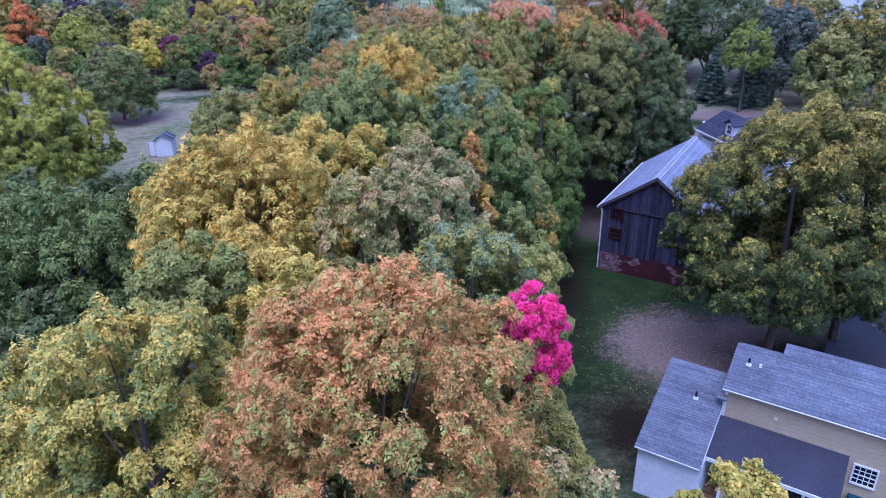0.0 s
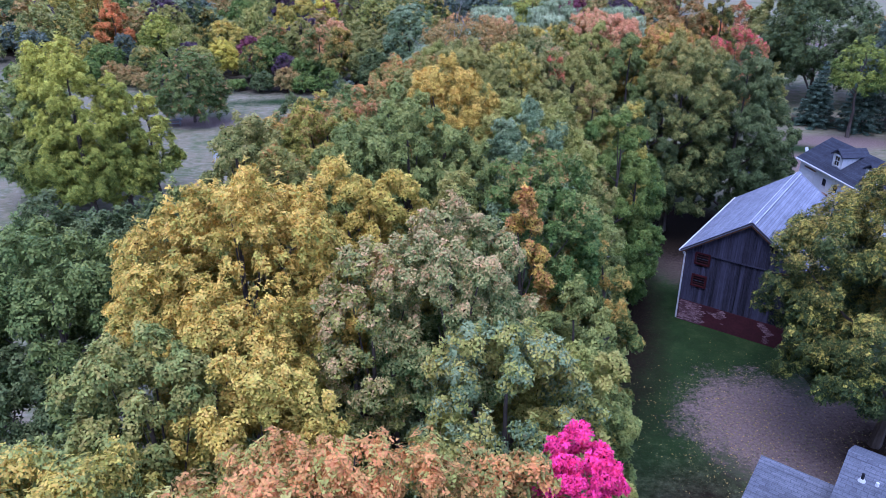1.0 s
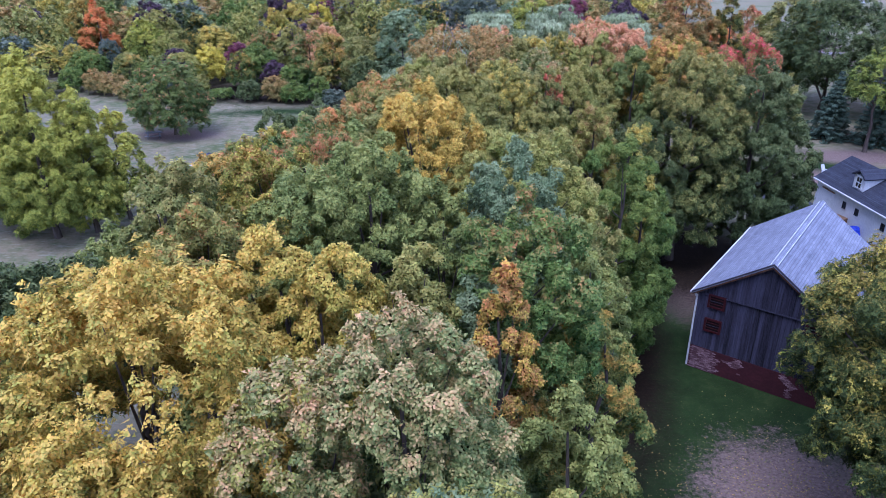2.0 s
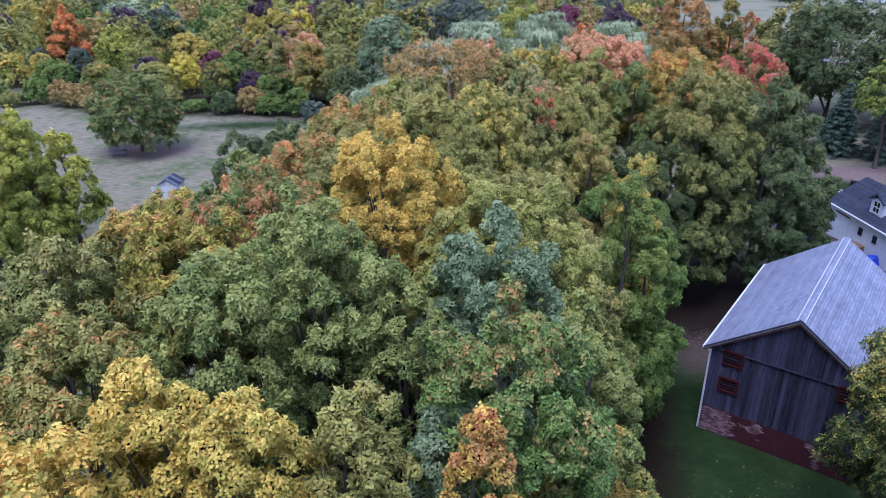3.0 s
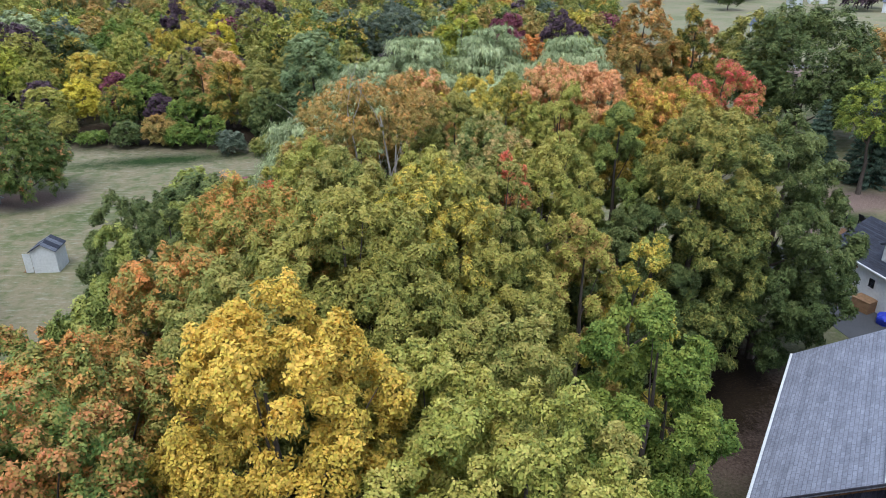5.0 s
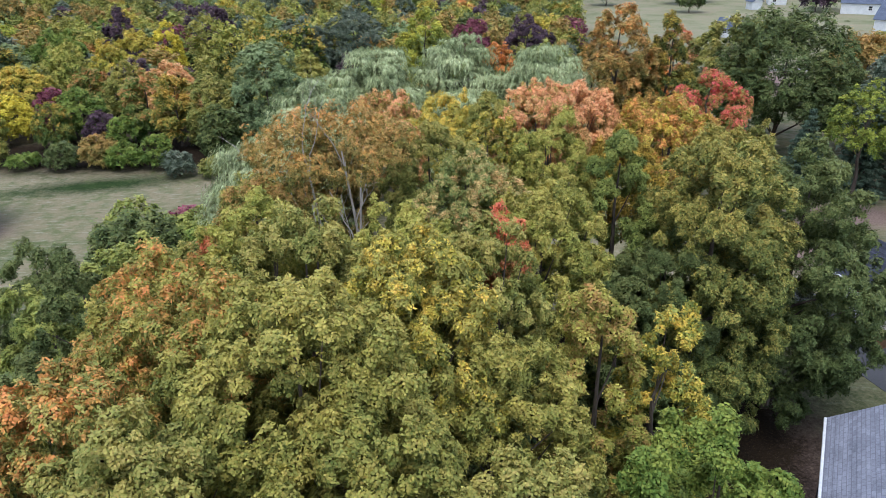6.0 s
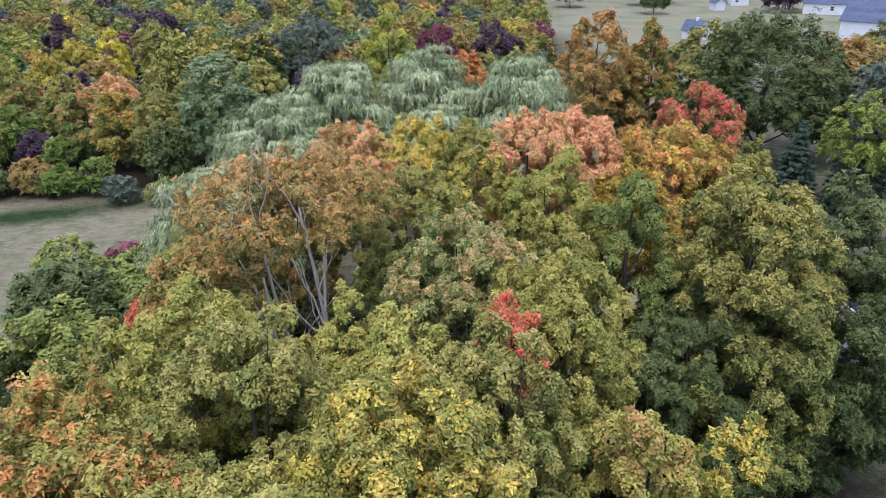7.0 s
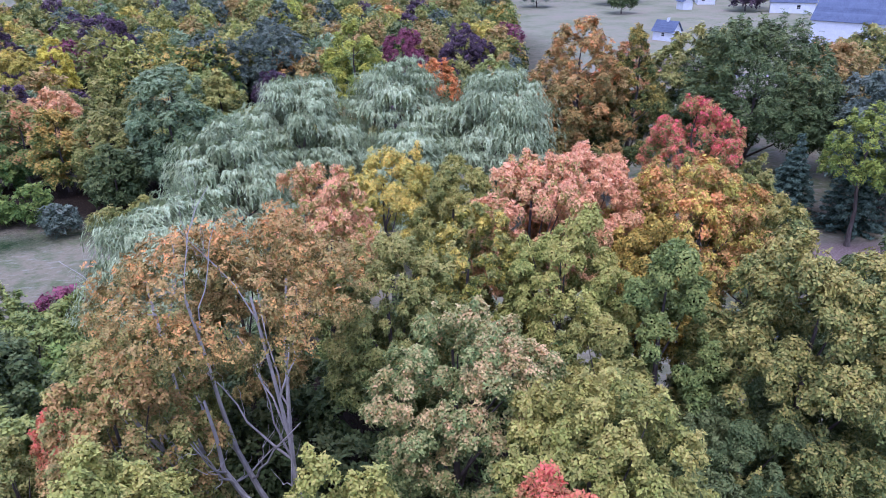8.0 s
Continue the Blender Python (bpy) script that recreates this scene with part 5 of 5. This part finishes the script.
def garden_chair(x, y, turn, mat, label):
    c = empty("garden_chair", x, y, turn, label, "chair", "garden chairs")
    for sx in (-0.28, 0.28):
        box_part("leg", mat, c, sx - 0.03, sx + 0.03, -0.38, -0.3, 0, 0.5)
        box_part("leg", mat, c, sx - 0.03, sx + 0.03, 0.3, 0.38, 0, 0.42)
        box_part("armrest", mat, c, sx - 0.07, sx + 0.07, -0.42, 0.38, 0.5, 0.54)
    box_part("seat", mat, c, -0.26, 0.26, -0.38, 0.3, 0.33, 0.38)
    for i in range(5):
        box_part("back_slat", mat, c, -0.28 + i * 0.115, -0.19 + i * 0.115, 0, 0.03, 0, 0.75, m=pose(0, 0.28, 0.33, -22))
    return c


garden_chair(31.4, 81.4, 40, WHITE, "white slatted garden chair on the neighbour's patio")
garden_chair(31.2, 79.0, -60, TIMBER, "brown slatted garden chair on the neighbour's patio")
for px, py, pt in ((33.6, 83.2, 150), (35.0, 82.4, 110)):
    garden_chair(px, py, pt, BLACK, "dark slatted garden chair on the neighbour's patio")
ring = empty("fire_ring", 32.6, 80.4, 0, "ring of rough grey stones on the neighbour's patio", "fire ring")
for i in range(14):
    bm = bmesh.new()
    bmesh.ops.create_icosphere(bm, subdivisions=2, radius=0.2)
    for v in bm.verts:
        v.co = Vector((v.co.x * 1.4, v.co.y, max(v.co.z * 0.9, -0.1))) * (1 + 0.5 * noise.noise(v.co * 6 + Vector((i * 3.0, 0, 0))))
    a = i * 0.449
    part("stone", bm, CONCRETE, ring, m=pose(1.15 * math.cos(a), 1.15 * math.sin(a), 0.09, 0, 0, a * 57.3 + 90))
# ---- the little shed and the bench on the field ----
shed = empty("garden_shed", -29.8, 73.6, 6, "small pale plastic shed with a grey panelled roof", "shed")
SW, SL = 1.75, 1.8
box_part("wall", WHITE, shed, 0, SW, 0, SL, 0, 1.75)
for s, (x0, x1) in enumerate(((-0.12, SW / 2), (SW + 0.12, SW / 2))):
    for j in range(4):
        y0 = -0.12 + j * (SL + 0.24) / 4
        bm = bmesh.new()
        vs = [(x0, y0, 1.72), (x1, y0, 2.3), (x1, y0 + (SL + 0.24) / 4 - 0.04, 2.3), (x0, y0 + (SL + 0.24) / 4 - 0.04, 1.72)]
        a, b = [bm.verts.new(v) for v in vs], [bm.verts.new((x, y, z - 0.05)) for x, y, z in vs]
        bm.faces.new(a)
        bm.faces.new(b[::-1])
        for k in range(4):
            bm.faces.new((b[k], b[(k + 1) % 4], a[(k + 1) % 4], a[k]))
        part("roof_panel", bm, GREY_SHINGLE if (j + s) % 2 else DARK_SHINGLE, shed)
bm = bmesh.new()
prism(bm, [(0, 1.74), (SW, 1.74), (SW / 2, 2.24)], 0, SL)
part("gable", bm, WHITE, shed)
box_part("door", WHITE, shed, -0.55, -0.02, -0.05, 0.0, 0.1, 1.6, "open white shed door")
box_part("ramp", TIMBER, shed, -0.9, -0.1, 0.2, 1.0, 0, 0.06)
bench = empty("picnic_bench", -41.2, 87.4, 20, "grey wooden picnic bench under the oak", "bench")
box_part("tabletop", METAL, bench, -0.9, 0.9, -0.35, 0.35, 0.7, 0.75)
for sy in (-0.75, 0.75):
    box_part("seat", METAL, bench, -0.9, 0.9, sy - 0.13, sy + 0.13, 0.42, 0.46)
for sx in (-0.65, 0.65):
    box_part("trestle", METAL, bench, sx - 0.04, sx + 0.04, -0.75, 0.75, 0.36, 0.42)
    for sy in (-0.3, 0.3):
        box_part("leg", METAL, bench, sx - 0.04, sx + 0.04, sy - 0.04, sy + 0.04, 0, 0.7)


# ---- far buildings ----
def far_house(x, y, turn, w, l, eave, ridge, wall, roof, name, label, category="house", gable_front=True, windows=()):
    """A house whose gable looks to its -y; w across the gable, l along the ridge; windows as (face, place along it, height, width, height)."""
    h = empty(name, x, y, turn, label, category)
    bm = bmesh.new()
    prism(bm, [(0, 0), (w, 0), (w, eave), (w / 2, ridge - 0.1), (0, eave)], 0, l)
    part("wall", bm, wall, h)
    k = (ridge - eave) / (w / 2)
    for s in (-1, 1):
        xe = w / 2 + s * (w / 2 + 0.35)
        roof_slope("roof", roof, h, (xe, -0.35, eave - 0.35 * k), (xe, l + 0.35, eave - 0.35 * k), (w / 2, l + 0.35, ridge), (w / 2, -0.35, ridge), 12)
    for face, place, z, ww, wh in windows:
        if face == "front":
            window(h, place, -0.003, z, ww, wh, 2, 2, None, 0.05, 0.08)
        else:
            win = window(h, 0, 0, z, ww, wh, 2, 2, None, 0.05, 0.08)
            win.matrix_local = Matrix.Translation((-0.003, place, 0)) @ pose(0, 0, 0, 0, 0, -90)
    return h


SLATE = shingle_material("slate_blue_roof", rgb(84, 92, 108), rgb(112, 120, 136))
hut = far_house(69.6, 189.8, 35, 3.4, 4.6, 2.2, 4.0, WHITE, SLATE, "summer_house", "white summer house with a slate roof and a small cupola", "hut",
                windows=(("front", 1.7, 1.4, 1.8, 1.3), ("side", 2.2, 1.3, 0.8, 0.9)))
box_part("cupola", WHITE, hut, 1.45, 1.95, 2.0, 2.5, 3.7, 4.5)
box_part("porch", WHITE, hut, 3.4, 5.0, 0.6, 2.2, 0, 1.3)
white_barn = far_house(96.0, 180.0, 40, 10.0, 22.0, 5.0, 9.4, WHITE, SLATE, "white_barn", "large white barn with a slate-blue roof beyond the field", "barn")
white_barn.matrix_world = pose(108.5, 163.7, 0, 0, 0, 40)
for wy, wz in ((2.0, 1.6), (5.0, 1.8), (2.6, 4.4), (5.2, 6.2)):
    win = window(white_barn, 0, 0, wz, 0.9, 1.3, 2, 2)
    win.matrix_local = Matrix.Translation((wy, 22.003, 0)) @ pose(0, 0, 0, 0, 0, 180)
box_part("cupola", WHITE, white_barn, 4.2, 5.8, 8.5, 10.1, 8.6, 10.6)
far_house(97.5, 243.7, 10, 3.2, 3.0, 2.4, 3.4, WHITE, SLATE, "white_shed", "small white shed on the far lawn", "shed")
far_house(108.0, 256.0, -20, 5.0, 7.0, 2.8, 4.6, WHITE, SLATE, "far_house", "small white house beyond the fields", windows=(("front", 1.6, 1.5, 1.0, 1.2),))
far_house(126.0, 226.0, 60, 7.0, 11.0, 3.0, 5.6, WHITE, SLATE, "far_house", "white house with a slate roof beyond the fields", windows=(("front", 2.0, 1.6, 1.0, 1.2), ("side", 4.0, 1.6, 1.0, 1.2)))
far_house(-100.0, 252.0, 15, 8.0, 12.0, 4.6, 7.4, WHITE, SLATE, "far_house", "white house with dark windows behind the thicket", windows=(("front", 2.2, 2.6, 1.1, 1.4), ("front", 5.6, 2.6, 1.1, 1.4)))
far_house(-46.0, 266.0, -10, 9.0, 9.0, 4.6, 7.6, WHITE, SLATE, "far_house", "white house with a porch behind the thicket", windows=(("front", 2.4, 2.6, 1.1, 1.4), ("front", 6.4, 2.6, 1.1, 1.4)))
far_house(57.0, 83.0, -30, 8.0, 14.0, 3.2, 6.0, CREAM, GREY_SHINGLE, "far_house", "pale house with a grey roof behind the trees", windows=(("front", 2.4, 1.6, 1.1, 1.3),))
trailer = empty("trailer", 103.5, 166.5, -50, "dark covered trailer parked before the white barn", "trailer")
box_part("body", BLACK, trailer, 0, 3.6, 0, 1.9, 0.5, 2.0, bevel=0.12)
for wx in (1.2, 2.4):
    bm = bmesh.new()
    bmesh.ops.create_cone(bm, cap_ends=True, segments=16, radius1=0.36, radius2=0.36, depth=0.25, matrix=Matrix.Translation((wx, 0.05, 0.36)) @ pose(0, 0, 0, 90))
    part("wheel", bm, BLACK, trailer)
for tx, ty, th, tr, tt in ((112, 236, 9, 4, "purple"), (118, 243, 8, 4, "dark_green"), (84, 262, 9, 5, "dark_green"), (90, 268, 9, 5, "dark_green"), (78, 240, 7, 3.6, "dark_green"),
                           (140, 262, 9, 5, "green"), (152, 250, 9, 5, "olive"), (60, 262, 8, 4, "slate"), (120, 275, 10, 5, "dark_green")):
    tree(tx, ty, th, tr, tt, 1.5, 0.9, label="%s tree by the far houses" % NEED[tt], limbs=3)
# drives and the far lane
for nm, x, y, turn, lx, ly, mat, lab in (("drive", 27.0, 33.0, -33, 5.0, 9.0, ASPHALT, "asphalt drive behind the house"), ("yard", 26.0, 70.0, -77, 9.0, 2.2, ASPHALT, "worn asphalt yard before the garage"),
                                     ("lane", 78.0, 152.0, -6, 26.0, 1.3, CONCRETE, "pale lane across the far lawn")):
    bm = bmesh.new()
    box(bm, -lx, lx, -ly, ly, -0.05, 0.02)
    slab = part(nm, bm, mat, None)
    slab.matrix_world = pose(x, y, 0, 0, 0, turn)
    tagged(slab, lab, "road", kind="structure")

# ---- leaves fallen on the yard and the lawn ----
rng3 = np.random.default_rng(12)
n = 3000
spot = np.stack([rng3.normal(13.6, 2.6, n), rng3.normal(35.6, 2.8, n), rng3.uniform(0.012, 0.03, n)], axis=1)
spot = spot[(spot[:, 0] > 5.5) & (spot[:, 1] < 45 - 0.55 * (spot[:, 0] - 11)) & ~((spot[:, 0] > 8) & (spot[:, 1] < 30.5))]
corners = leaves_at(rng3, spot, np.tile([0.0, 0.0, 1.0], (len(spot), 1)), rng3.normal(size=(len(spot), 3)), 0.085, 0.07, 0.25)
corners[:, 2] = np.maximum(corners[:, 2], 0.006)
me = raw_mesh("fallen_leaves", corners, 3, LEAF["brown"], rng3.uniform(0.0, 0.8, len(spot)))
tagged(new("fallen_leaves", me), "brown and yellow leaves fallen on soil and lawn", "leaves", kind="stuff")
